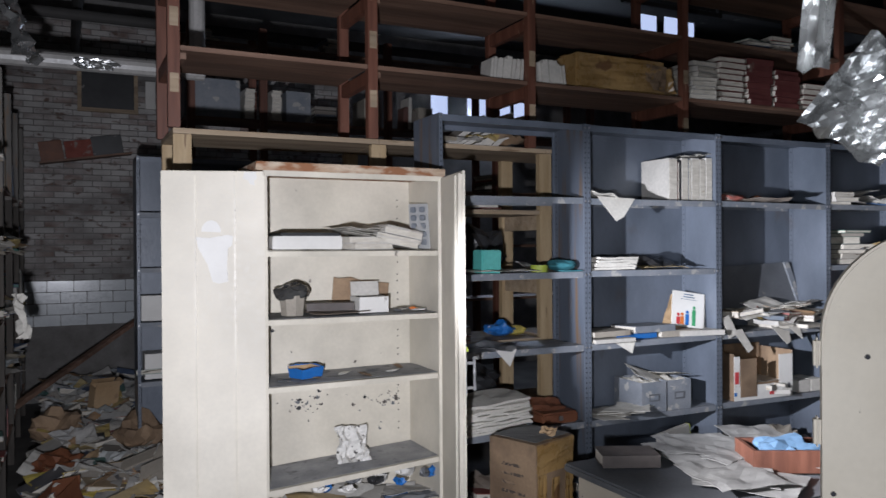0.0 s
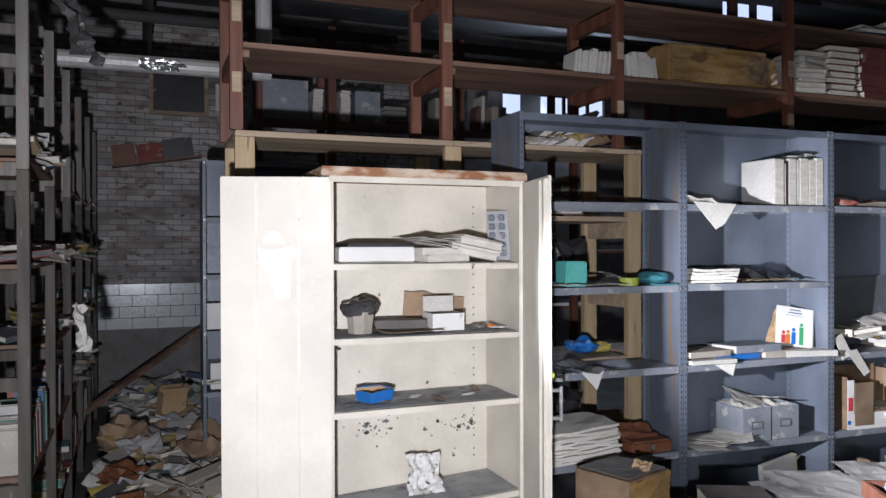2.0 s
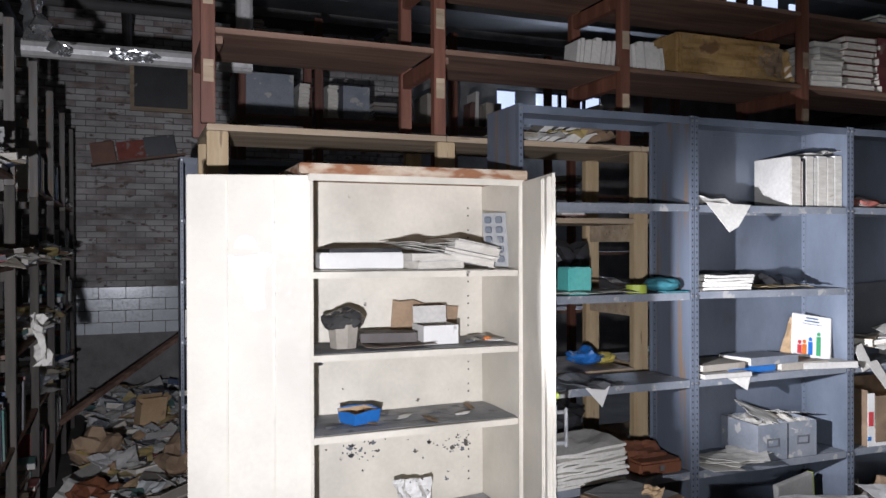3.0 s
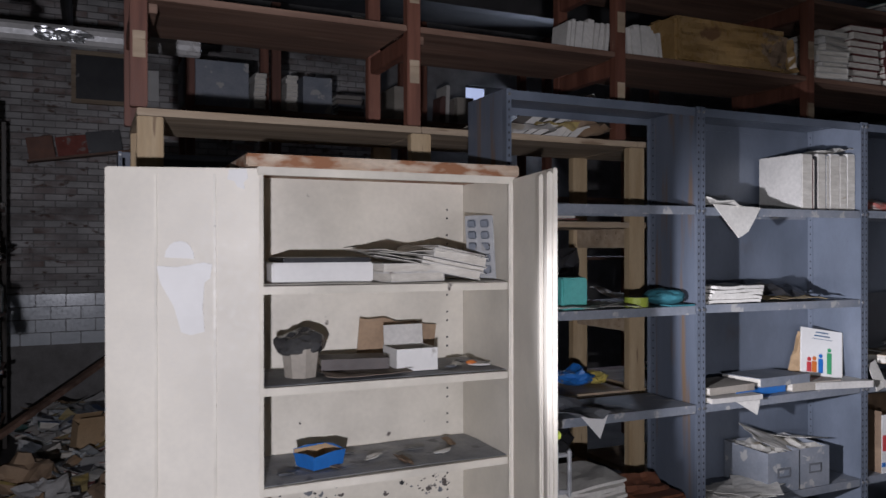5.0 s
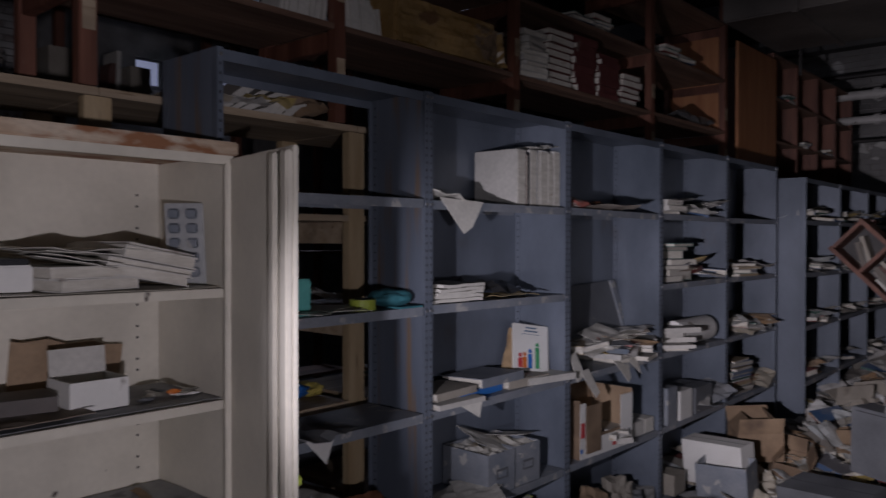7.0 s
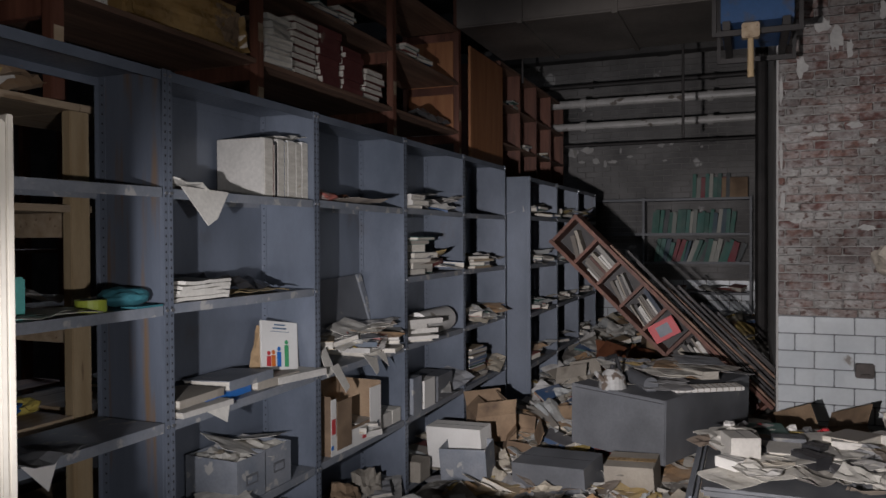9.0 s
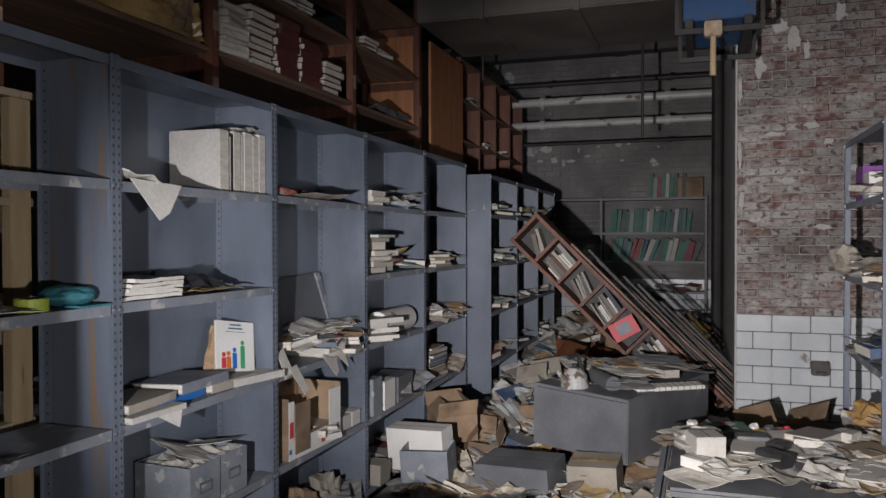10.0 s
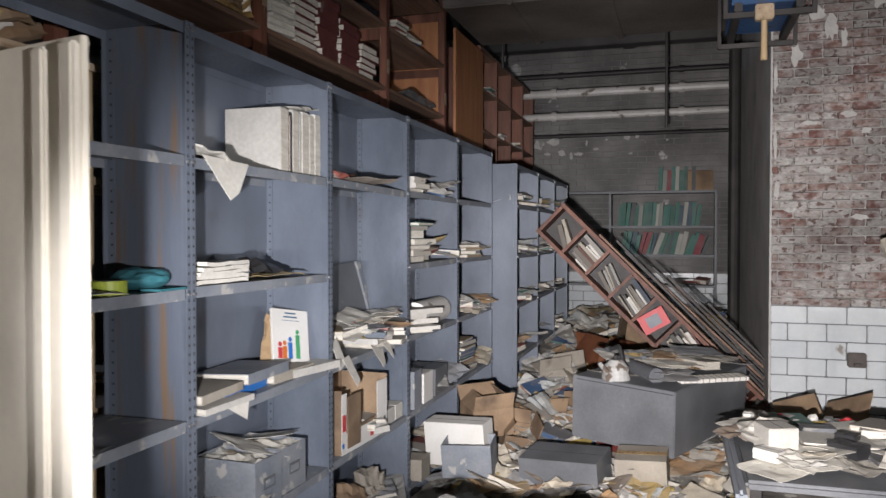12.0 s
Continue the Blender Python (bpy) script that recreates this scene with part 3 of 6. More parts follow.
SMALL = [book_meshes(rng.uniform(0.10, 0.12), rng.uniform(0.12, 0.15), rng.uniform(0.015, 0.03), COVER_PALE) for _ in range(4)]
TOMES = [book_meshes(rng.uniform(0.23, 0.26), rng.uniform(0.20, 0.24), rng.uniform(0.03, 0.045), COVER_RED) for _ in range(3)]
SHEETS = [as_mesh(sheet(rng.uniform(0.16, 0.24), rng.uniform(0.22, 0.32), 6, 7, rng.uniform(0.008, 0.03), 30 + i), PAPER_MIX) for i in range(14)]
SCRAPS = [as_mesh(sheet(rng.uniform(0.07, 0.14), rng.uniform(0.09, 0.17), 4, 5, rng.uniform(0.006, 0.03), 60 + i), PAPER_MIX if i % 2 else PAPER) for i in range(10)]
STAND = Matrix(((0, 0, 1, 0), (1, 0, 0, 0), (0, 1, 0, 0), (0, 0, 0, 1)))


FAR = {"on": False, "book": [], "paper": []}


def book(kind, m, label="dusty book with worn cover", group="books on the shelves"):
    cov, pag, _ = kind
    if FAR["on"]:
        FAR["book"].append((kind, m))
        return None
    b = solid("book", cov, None, m, label, "book", group)
    part("page_block", pag, None, b)
    return b


def paper(m, label="loose crumpled paper sheet", group="loose papers", mesh=None):
    if FAR["on"]:
        FAR["paper"].append((mesh or SHEETS[rng.randrange(len(SHEETS))], m))
        return None
    return solid("paper_sheet", mesh or SHEETS[rng.randrange(len(SHEETS))], None, m, label, "paper", group)


def pile(x, y, z, count, kinds=None, jitter=0.03, turn=0, label="book lying in a dusty pile", base=None, flip=True):
    """Books lying on one another; returns the top."""
    for _ in range(count):
        k = rng.choice(kinds or BOOKS)
        m = pose(x + rng.uniform(-jitter, jitter), y + rng.uniform(-jitter, jitter), z, 0, 0, turn + (rng.uniform(-14, 14) + rng.choice((0, 180)) if flip else rng.uniform(-3, 3)))
        book(k, (base @ m) if base else m, label)
        z += k[2][2] + 0.0005
    return z


def row(x0, x1, y, z, kinds=None, lean=0.0, label="book standing upright in a row", base=None):
    x = x0
    while True:
        k = rng.choice(kinds or BOOKS)
        w, h, t = k[2]
        if x + t > x1:
            return x
        a = lean * rng.uniform(0.6, 1.3)
        m = pose(x, y + w / 2 + rng.uniform(0, 0.02), z, 0, a, 0) @ Matrix.Translation((0, 0, h / 2)) @ STAND
        book(k, (base @ m) if base else m, label)
        x += t / max(0.5, math.cos(radians(a))) + 0.002


def mess(x0, x1, y0, y1, z, books, sheets, base=None):
    for _ in range(books):
        k = rng.choice(BOOKS + PALE)
        m = pose(rng.uniform(x0, x1), rng.uniform(y0, y1), z + rng.uniform(0.003, 0.05), rng.uniform(-8, 8), rng.uniform(-12, 12), rng.uniform(0, 360))
        book(k, (base @ m) if base else m, "book tossed on a cluttered shelf")
    for _ in range(sheets):
        m = pose(rng.uniform(x0, x1), rng.uniform(y0, y1), z + rng.uniform(0.02, 0.09), rng.uniform(-15, 15), rng.uniform(-15, 15), rng.uniform(0, 360))
        paper((base @ m) if base else m)


def carton(m, w, d, h, label, material=None, open_top=True, flaps=(60, 100, 40, 110), trim=None, wall=0.004, front=1.0):
    material = material or CARD
    c = thing("carton", m, label, "box", "cartons")
    part("bottom", boxes((-w / 2, w / 2, -d / 2, d / 2, 0, wall)), material, c)
    for a in ((-w / 2, -w / 2 + wall, -d / 2, d / 2, wall, h), (w / 2 - wall, w / 2, -d / 2, d / 2, wall, h),
              (-w / 2 + wall, w / 2 - wall, -d / 2, -d / 2 + wall, wall, h * front), (-w / 2 + wall, w / 2 - wall, d / 2 - wall, d / 2, wall, h)):
        part("side", boxes(a), material, c)
    if open_top:
        f = min(w, d) * 0.45
        for i, (x, y, r, long) in enumerate(((0, -d / 2, 0, w), (w / 2, 0, 90, d), (0, d / 2, 180, w), (-w / 2, 0, 270, d))):
            if flaps[i]:
                part("flap", boxes((-long / 2 + 0.004, long / 2 - 0.004, 0, f, -wall / 2, wall / 2)), material, c, "", pose(x, y, h, 0, 0, r) @ pose(0, 0, 0, flaps[i], 0, 0))
    else:
        lid = part("lid", boxes((-w / 2, w / 2, -d / 2, d / 2, h + 0.0005, h + 0.004)), material, c)
        if d > 0.2 and material not in (GREY_DARK, GREY_DUSTY):
            part("tape", boxes((-w / 2 - 0.001, w / 2 + 0.001, -0.025, 0.025, h + 0.0045, h + 0.0055)), AMBER, lid, "yellowed packing tape")
        else:
            part("seam", boxes((-w / 2 + 0.002, w / 2 - 0.002, -0.001, 0.001, h + 0.0042, h + 0.005)), HOLE_SHADE, lid, "dark seam of the lid")
    if trim:
        part("printed_panel", boxes((-w * 0.42, w * 0.42, -d / 2 - 0.002, -d / 2 - 0.0005, h * 0.12, h * 0.4)), trim, c, "printed colour panel")
    return c


# ---- timber racks behind the steel shelving ----
RACK_Y0, RACK_Y1 = 3.93, 4.41
RED_X = (0.62, 1.567, 2.506, 3.631, 5.08, 6.27)
RED_Z = (2.505, 2.885, 3.30)
upper = thing("upper_timber_rack", pose(0, 0, 0), "red-brown timber rack of open shelves above the steel shelving", "rack")
lower = thing("lower_timber_rack", pose(0, 0, 0), "pale softwood rack behind the steel shelving", "rack")
for x in RED_X:
    part("post", boxes((x + -0.026, x + 0.026, RACK_Y0, RACK_Y0 + 0.045, 2.160, 3.75), bevel=0.003), WOOD_POST, upper)
    part("post", boxes((x + -0.026, x + 0.026, RACK_Y1 - 0.045, RACK_Y1, 2.160, 3.75), bevel=0.003), WOOD_POST, upper)
    for z in RED_Z:
        part("side_rail", boxes((x + -0.02, x + 0.02, RACK_Y0 + 0.046, RACK_Y1 - 0.046, z - 0.07, z - 0.002), bevel=0.003), WOOD_POST, upper)
    for z in (2.315, 2.61):
        part("price_tag", boxes((x + -0.018, x + 0.02, RACK_Y0 - 0.002, RACK_Y0 - 0.0005, z, z + 0.085)), WOOD_PALE, upper, "bare patch of pale wood")
for i in range(len(RED_X) - 1):
    for k, z in enumerate(RED_Z):
        part("shelf", boxes((RED_X[i] + 0.0275, RED_X[i + 1] - 0.0275, RACK_Y0 + 0.002, RACK_Y1 - 0.002, z, z + 0.022), (RED_X[i] + 0.0275, RED_X[i] + 0.06, RACK_Y0 + 0.05, RACK_Y1 - 0.05, z - 0.03, z), bevel=0.002), WOOD_RED, upper)
PALE_X = (0.655, 1.60, 2.60, 3.70)
PALE_Z = (0.70, 1.08, 1.43, 1.79, 2.134)
for x in PALE_X:
    for y in (RACK_Y0 + 0.012, RACK_Y1 - 0.05):
        part("post", boxes((x + -0.04, x + 0.04, y, y + 0.04, 0, 2.132), bevel=0.003), WOOD_PALE_POST, lower)
    for z in PALE_Z[:-1]:
        part("side_rail", boxes((x + -0.022, x + 0.022, RACK_Y0 + 0.054, RACK_Y1 - 0.052, z - 0.085, z - 0.001), bevel=0.003), WOOD_PALE, lower)
for i in range(3):
    for z in PALE_Z:
        part("shelf", boxes((PALE_X[i] + (0.042 if z < 2 else -0.04 if i == 0 else 0.001), PALE_X[i + 1] - (0.042 if z < 2 else 0.001), RACK_Y0 + 0.01, RACK_Y1, z, z + 0.024), bevel=0.002), WOOD_PALE, lower)
# boarded end and pigeonholes of the upper rack
solid("rack_end_panel", boxes((6.22, 6.245, RACK_Y0 + 0.05, RACK_Y1 - 0.05, 2.53, 3.28), bevel=0.002), WOOD_ORANGE, pose(0.03, 0, 0), "orange plywood end panel of the upper rack", "panel")
solid("rack_front_panel", boxes((6.36, 7.21, 3.875, 3.895, 2.18, 3.21), bevel=0.003), WOOD_ORANGE, pose(0, 0, 0), "orange plywood sheet closing the upper rack", "panel")
pig = thing("pigeonhole_case", pose(7.225, 3.90, 2.18), "red-brown timber pigeonhole case on top of the shelving", "shelving")
part("back", boxes((0, 2.5, 0.40, 0.42, 0, 1.10)), WOOD_RED, pig)
for x in (0, 0.62, 1.24, 1.86, 2.48):
    part("divider", boxes((x, x + 0.022, 0, 0.40, 0.0, 1.10), bevel=0.002), WOOD_POST, pig)
for z in (0.0, 0.36, 0.72, 1.08):
    for x in (0, 0.62, 1.24, 1.86):
        part("board", boxes((x + 0.023, x + 0.619, 0.003, 0.398, z, z + 0.02)), WOOD_RED, pig)
FAR["on"] = True
for x, z in ((7.65, 2.20), (8.25, 2.56), (8.85, 2.20), (7.75, 2.92), (8.95, 2.56)):
    pile(x, 4.05, z + 0.002, 3, PALE)
FAR["on"] = False

# contents of the upper rack
row(2.28, 2.50, 3.99, 2.5285, SMALL, lean=8, label="pale paperback leaning in a row")
row(2.60, 2.80, 3.99, 2.5285, SMALL, lean=-6, label="pale paperback leaning in a row")
amb = thing("wrapped_carton", pose(3.19, 4.10, 2.528), "carton wrapped in yellowed packing film, torn at one end", "box")
part("body", boxes((-0.36, 0.30, -0.14, 0.14, 0, 0.21), bevel=0.014), AMBER, amb)
part("torn_flap", sheet(0.16, 0.2, 6, 6, 0.04, 77), AMBER, amb, "torn yellowed film", pose(0.33, -0.06, 0.09, 0, 70, 10))
part("tape", boxes((-0.361, 0.301, -0.03, 0.03, 0.211, 0.2125)), AMBER, amb)
part("film", sheet(0.62, 0.19, 26, 12, 0.022, 78), AMBER, amb, "wrinkled yellowed film", pose(-0.03, -0.152, 0.105, 88, 0, 0))
part("film", sheet(0.16, 0.15, 10, 8, 0.016, 79), CARD, amb, "brown card showing where the film is torn", pose(0.21, -0.160, 0.10, 88, 4, 0))
for x, n, ks in ((3.80, 10, PALE), (4.04, 8, TOMES), (4.29, 8, TOMES), (4.55, 7, TOMES), (4.82, 5, TOMES)):
    pile(x, 4.07, 2.5285, n, ks, 0.010, (-90 if x < 4.2 or x > 4.6 else 90) if ks is TOMES else 0, "maroon-covered volume stacked on its side", None, ks is not TOMES)
FAR["on"] = True
for x, n in ((4.3, 3), (4.55, 4), (5.4, 4), (5.65, 3), (1.2, 2)):
    pile(x, 4.10, 2.9085, n, PALE, 0.02, 0, "pale volume stacked on its side")
FAR["on"] = False
film = solid("plastic_film", sheet(0.7, 0.3, 14, 8, 0.08, 91), STEEL, pose(5.75, 4.07, 2.56, 0, 0, 5), "crumpled clear film lying on the rack", "film")
for i in range(4):
    paper(pose(1.95 + i * 0.13, 4.02 + 0.01 * i, 2.185 + 0.006 * i, rng.uniform(-6, 6), rng.uniform(-8, 8), rng.uniform(-30, 30)), "pale folded papers on the board", mesh=SHEETS[i])
row(2.0, 2.3, 3.97, 2.159, PALE, lean=60, label="pale paperback fallen over")
# odds and ends on the boards behind the open bay
for x, z, n in ((2.0, 1.455, 2), (2.3, 1.805, 2), (2.95, 1.105, 3), (2.1, 1.105, 2), (3.2, 1.455, 3)):
    pile(x, 4.16, z, n)
paper(pose(2.72, 4.26, 1.492, 14, 0, 20), "white sheet catching the daylight", mesh=as_mesh(sheet(0.12, 0.20, 6, 6, 0.02, 3), WHITE))
solid("yellow_cloth", lump(0.06, 0.06, 0.05, 0.5, 14), FOLDER, pose(2.50, 4.12, 1.105), "crumpled yellow cloth on a board", "cloth")
solid("plastic_bag", lump(0.085, 0.08, 0.075, 0.4, 4), BLUE, pose(2.40, 4.12, 1.105), "crumpled blue plastic bag on a board", "bag")
solid("bin_bag", lump(0.17, 0.14, 0.25, 0.4, 6), BLACK, pose(2.3, 4.18, 1.455), "crumpled black bin bag on a board", "bag")
solid("bin_bag", lump(0.2, 0.16, 0.22, 0.4, 9), BLACK, pose(2.2, 4.18, 0.725), "crumpled black bin bag on a board", "bag")

# second rack further back
f = thing("rear_rack", pose(1.05, 6.6, 0), "dark timber rack standing behind the others", "rack")
for x in (0, 0.57, 1.67, 2.77, 3.87):
    for y in (0, 0.4):
        part("post", boxes((x, x + 0.06, y, y + 0.06, 0, 3.4), bevel=0.003), WOOD_POST, f)
for z in (0.6, 1.1, 1.6, 2.1, 2.64, 3.25):
    part("board", boxes((0, 3.93, 0.061, 0.399, z, z + 0.025), bevel=0.002), WOOD_RED, f)
FAR["on"] = True
for x, z, n in ((1.5, 2.128, 10), (2.6, 2.128, 7), (3.9, 2.128, 8), (1.2, 3.278, 5), (2.3, 3.278, 4)):
    pile(x, 6.83, z, n, PALE + BOOKS[:6], 0.015, 0, "old volume stacked on the rear rack")
FAR["on"] = False
LEDGERS = [book_meshes(0.082, 0.21, t, COVER_PALE) for t in (0.024, 0.027, 0.030)]
for x in (1.545, 1.765):
    pile(x, 6.735, 2.6655, 9, LEDGERS, 0.004, 0, "thin pale ledger in a tall stack", None, False)
pile(2.20, 6.75, 2.6655, 6, DULL + PALE[:2], 0.015, 90, "brown volume stacked on the rear rack", None, False)
row(2.90, 3.04, 6.64, 2.6655, PALE + DULL, 2, "faded volume standing on the rear rack")
for x, w, h in ((1.255, 0.43, 0.30), (1.955, 0.21, 0.25), (2.62, 0.16, 0.24), (3.13, 0.14, 0.20)):
    carton(pose(x, 6.81, 2.6655), w, 0.3, h, "dusty grey carton on the rear rack", GREY_DUSTY if w > 0.2 else CARD_GREY, False)


# ---- timber rack along the side aisle ----
AX, STEP = -0.17, 0.94
aisle = [4.12 + STEP * i for i in range(6)]
aisle_rack = thing("aisle_rack", pose(AX, 0, 0), "timber rack of crowded shelves along the side aisle, white-painted above", "rack")
for y in aisle:
    for x in (-0.045, -0.36):
        part("post", boxes((x, x + 0.045, y - 0.024, y + 0.024, 0, 1.98), bevel=0.003), TIMBER_DIM, aisle_rack)
        part("upper_post", boxes((x, x + 0.045, y - 0.022, y + 0.022, 1.982, 2.78), bevel=0.003), TIMBER_WHITE, aisle_rack, "worn white upper post")
    for z in (0.29, 0.72, 1.15, 1.58, 2.01, 2.44, 2.80):
        part("rung", boxes((-0.314, -0.0455, y - 0.020, y + 0.020, z - 0.055, z - 0.001), bevel=0.003), TIMBER_WHITE if z > 1.7 else TIMBER_DIM, aisle_rack, "cross rung")
for i in range(5):
    for z in (0.29, 0.72, 1.15, 1.58, 2.01):
        if rng.random() < 0.1:
            continue
        part("shelf", boxes((-0.35, -0.005, aisle[i] + 0.0255, aisle[i] + STEP - 0.0255, z, z + 0.02), bevel=0.002), WOOD_RED, aisle_rack)
        base = pose(AX, aisle[i], 0, 0, 0, 90)
        FAR["on"] = True
        k = rng.random()
        if k < 0.4:
            row(0.06, rng.uniform(0.5, 0.88), 0.01, z + 0.0205, None, rng.uniform(-10, 10), base=base)
        elif k < 0.75:
            for x in (0.2, 0.5, 0.75):
                pile(x, 0.13, z + 0.0205, rng.randrange(2, 6), None, 0.03, 0, base=base)
        else:
            mess(0.12, 0.82, 0.06, 0.22, z + 0.021, 8, 7, base)
FAR["on"] = False
solid("hanging_rag", sheet(0.12, 0.22, 8, 10, 0.06, 8), PAPER, pose(-0.02, 4.5, 1.3, 80, 10, 80), "pale rag hanging from the aisle rack", "rag")
solid("hanging_rag", sheet(0.2, 0.3, 8, 10, 0.09, 18), FOIL, pose(0.0, 4.2, 2.6, 70, 10, 80), "torn shiny wrapping hanging from the aisle rack", "rag")
solid("plank", boxes((-0.03, 0.03, -1.0, 1.0, -0.02, 0.02), bevel=0.004), WOOD_RED, pose(0.22, 8.0, 0.55, 20, 0, -42), "long dark plank leaning across the aisle", "plank")
mess(0.7, 1.5, 6.0, 6.15, 1.12, 3, 4)
mess(0.7, 1.5, 6.0, 6.15, 0.715, 3, 3)
mess(0.7, 1.5, 6.0, 6.15, 1.49, 2, 2)
for x, z in ((0.78, 1.115), (0.8, 0.712), (1.2, 1.49)):
    carton(pose(x, 6.09, z), 0.26, 0.2, 0.17, "small white carton on a grey shelf", WHITE, False)


# ---- masonry ----
def courses(u0, u1, z0, z1, w, h, gap, stagger=True):
    k, z = 0, z0
    while z + h <= z1 + 1e-6:
        u = u0 - (w / 2 if stagger and k % 2 else 0)
        while u < u1 - 0.01:
            a, b = max(u, u0), min(u + w - gap, u1)
            if b - a > 0.03:
                yield a, b, z, z + h - gap
            u += w
        z += h
        k += 1


def joined(name, faces_of, material, parent, label):
    """Many small blocks in one mesh."""
    verts, faces = [], []
    for x0, x1, y0, y1, z0, z1 in faces_of:
        n = len(verts)
        verts += [(x, y, z) for x in (x0, x1) for y in (y0, y1) for z in (z0, z1)]
        faces += [tuple(n + i for i in q) for q in ((0, 1, 3, 2), (4, 6, 7, 5), (0, 4, 5, 1), (2, 3, 7, 6), (0, 2, 6, 4), (1, 5, 7, 3))]
    me = bpy.data.meshes.new(name)
    me.from_pydata(verts, [], faces)
    me.materials.append(material)
    ob = new(name, me)
    ob.parent = parent
    return tagged(ob, label, kind="stuff")


rb = random.Random(3)
joined("brickwork", [(a, b, 9.405 - rb.uniform(0, 0.008), 9.419, z0, z1) for a, b, z0, z1 in courses(-1.2, 3.4, 1.283, 4.2, 0.185, 0.0625, 0.010)], BRICK_PALE, wall_north, "greying whitewashed brick courses")
for a, b, z0, z1 in courses(-0.62, 1.6, 0.80, 1.281, 0.255, 0.12, 0.007):
    part("tile", boxes((a, b, 9.40, 9.419, z0, z1), bevel=0.003), TILE, wall_north)
joined("brickwork", [(11.062 - rb.uniform(0, 0.007), 11.079, a, b, z0, z1) for a, b, z0, z1 in courses(1.65, 5.2, 1.16, 4.2, 0.225, 0.0745, 0.011)], BRICK_GREY, wall_east, "grey painted brick courses with peeling paint")
for a, b, z0, z1 in courses(1.65, 4.4, 0.36, 1.16, 0.28, 0.13, 0.009):
    part("tile", boxes((11.055, 11.078, a, b, z0, z1), bevel=0.003), TILE, wall_east)
for a, b, z0, z1 in courses(0.476, 1.645, 1.163, 2.87, 0.174, 0.0585, 0.009):
    bm = boxes((6.305 - rb.uniform(0, 0.016), 6.324, a, b, z0, z1), bevel=0.005)
    for v in bm.verts:
        v.co += Vector((rb.uniform(-0.003, 0.003), rb.uniform(-0.004, 0.004), rb.uniform(-0.004, 0.004)))
    part("brick", bm, BRICK, pier)
joined("brickwork", [(6.305 - rb.uniform(0, 0.014), 6.324, a, b, z0, z1) for a, b, z0, z1 in courses(0.476, 1.645, 2.8595, 4.2, 0.174, 0.0585, 0.009)], BRICK_JOINED, pier, "whitewashed brick courses")
for a, b, z0, z1 in courses(0.476, 1.645, 0.3475, 1.164, 0.238, 0.1165, 0.008):
    part("tile", boxes((6.295, 6.324, a, b, z0, z1), bevel=0.004), TILE, pier)
part("joint_bed", boxes((6.312, 6.3245, 0.478, 1.643, 0.342, 1.161)), GREY_DARK, pier, "dark recessed joints")
part("plaster_coat", boxes((6.309, 11.07, 1.6455, 1.658, 0.2, 4.2), bevel=0.004), SOOT_WALL, pier, "smooth sooty plaster round the corner")
solid("wall_bracket", boxes((-0.03, 0.022, -0.055, 0.055, -0.045, 0.05), (-0.07, -0.031, -0.03, 0.03, -0.03, -0.012), bevel=0.008), COVER_BROWN, pose(6.275, 1.13, 0.815), "rusty bracket fixed to the tiles", "bracket")

wb = thing("wall_shelf", pose(0.40, 9.30, 2.58, 0, -9, 0), "small wall shelf with red and black boards", "shelf")
part("board", boxes((-0.45, 0.45, -0.08, 0.1, -0.02, 0)), WOOD_RED, wb)
for x, w, h, mt in ((-0.32, 0.22, 0.2, LEATHER), (-0.06, 0.26, 0.18, CLOTH_RED), (0.22, 0.3, 0.2, BLACK)):
    part("box", boxes((x - w / 2, x + w / 2, -0.06, 0.06, 0.001, h), bevel=0.004), mt, wb)
wf = thing("wall_frame", pose(0.62, 9.37, 3.12), "empty timber frame with a dark panel on the brick wall", "frame")
part("panel", boxes((-0.26, 0.26, 0, 0.02, 0, 0.42)), BLACK, wf)
for a in ((-0.3, 0.3, -0.02, 0.03, -0.04, 0), (-0.3, 0.3, -0.02, 0.03, 0.42, 0.46), (-0.3, -0.26, -0.02, 0.03, 0, 0.42), (0.26, 0.3, -0.02, 0.03, 0, 0.42)):
    part("frame_bar", boxes(a), WOOD_PALE, wf)
solid("wall_sign", boxes((-0.05, 0.05, 0, 0.02, 0, 0.3)), WHITE, pose(1.05, 9.38, 3.15), "small white plate on the brick wall", "plate")

# bookcase against the far wall
bc = thing("bookcase", pose(10.74, 1.80, 0), "grey bookcase of green binders against the far wall", "bookcase")
for y in (0.0, 1.28, 2.1):
    part("upright", boxes((0, 0.28, y, y + 0.03, 0, 2.19), bevel=0.002), GREY_DARK, bc)
for z in (0.55, 0.97, 1.35, 1.71, 2.15):
    for y0, y1 in ((0.031, 1.279), (1.311, 2.099)):
        part("board", boxes((0.003, 0.28, y0, y1, z, z + 0.03), bevel=0.002), GREY_DARK, bc)
base = pose(10.73, 3.05, 0, 0, 0, -90)
row(0.05, 1.05, 0.02, 1.741, BINDERS, 6, "binder standing in the bookcase", base)
row(0.08, 1.15, 0.02, 1.381, BINDERS, 18, "green binder leaning in the bookcase", base)
row(0.55, 1.0, 0.02, 2.181, BINDERS[:2], 2, "green binder on top of the bookcase", base)
mess(0.2, 1.1, 0.1, 0.2, 1.002, 4, 3, base)
carton(pose(10.88, 2.0, 2.181), 0.24, 0.3, 0.24, "brown carton on top of the bookcase", CARD, False)


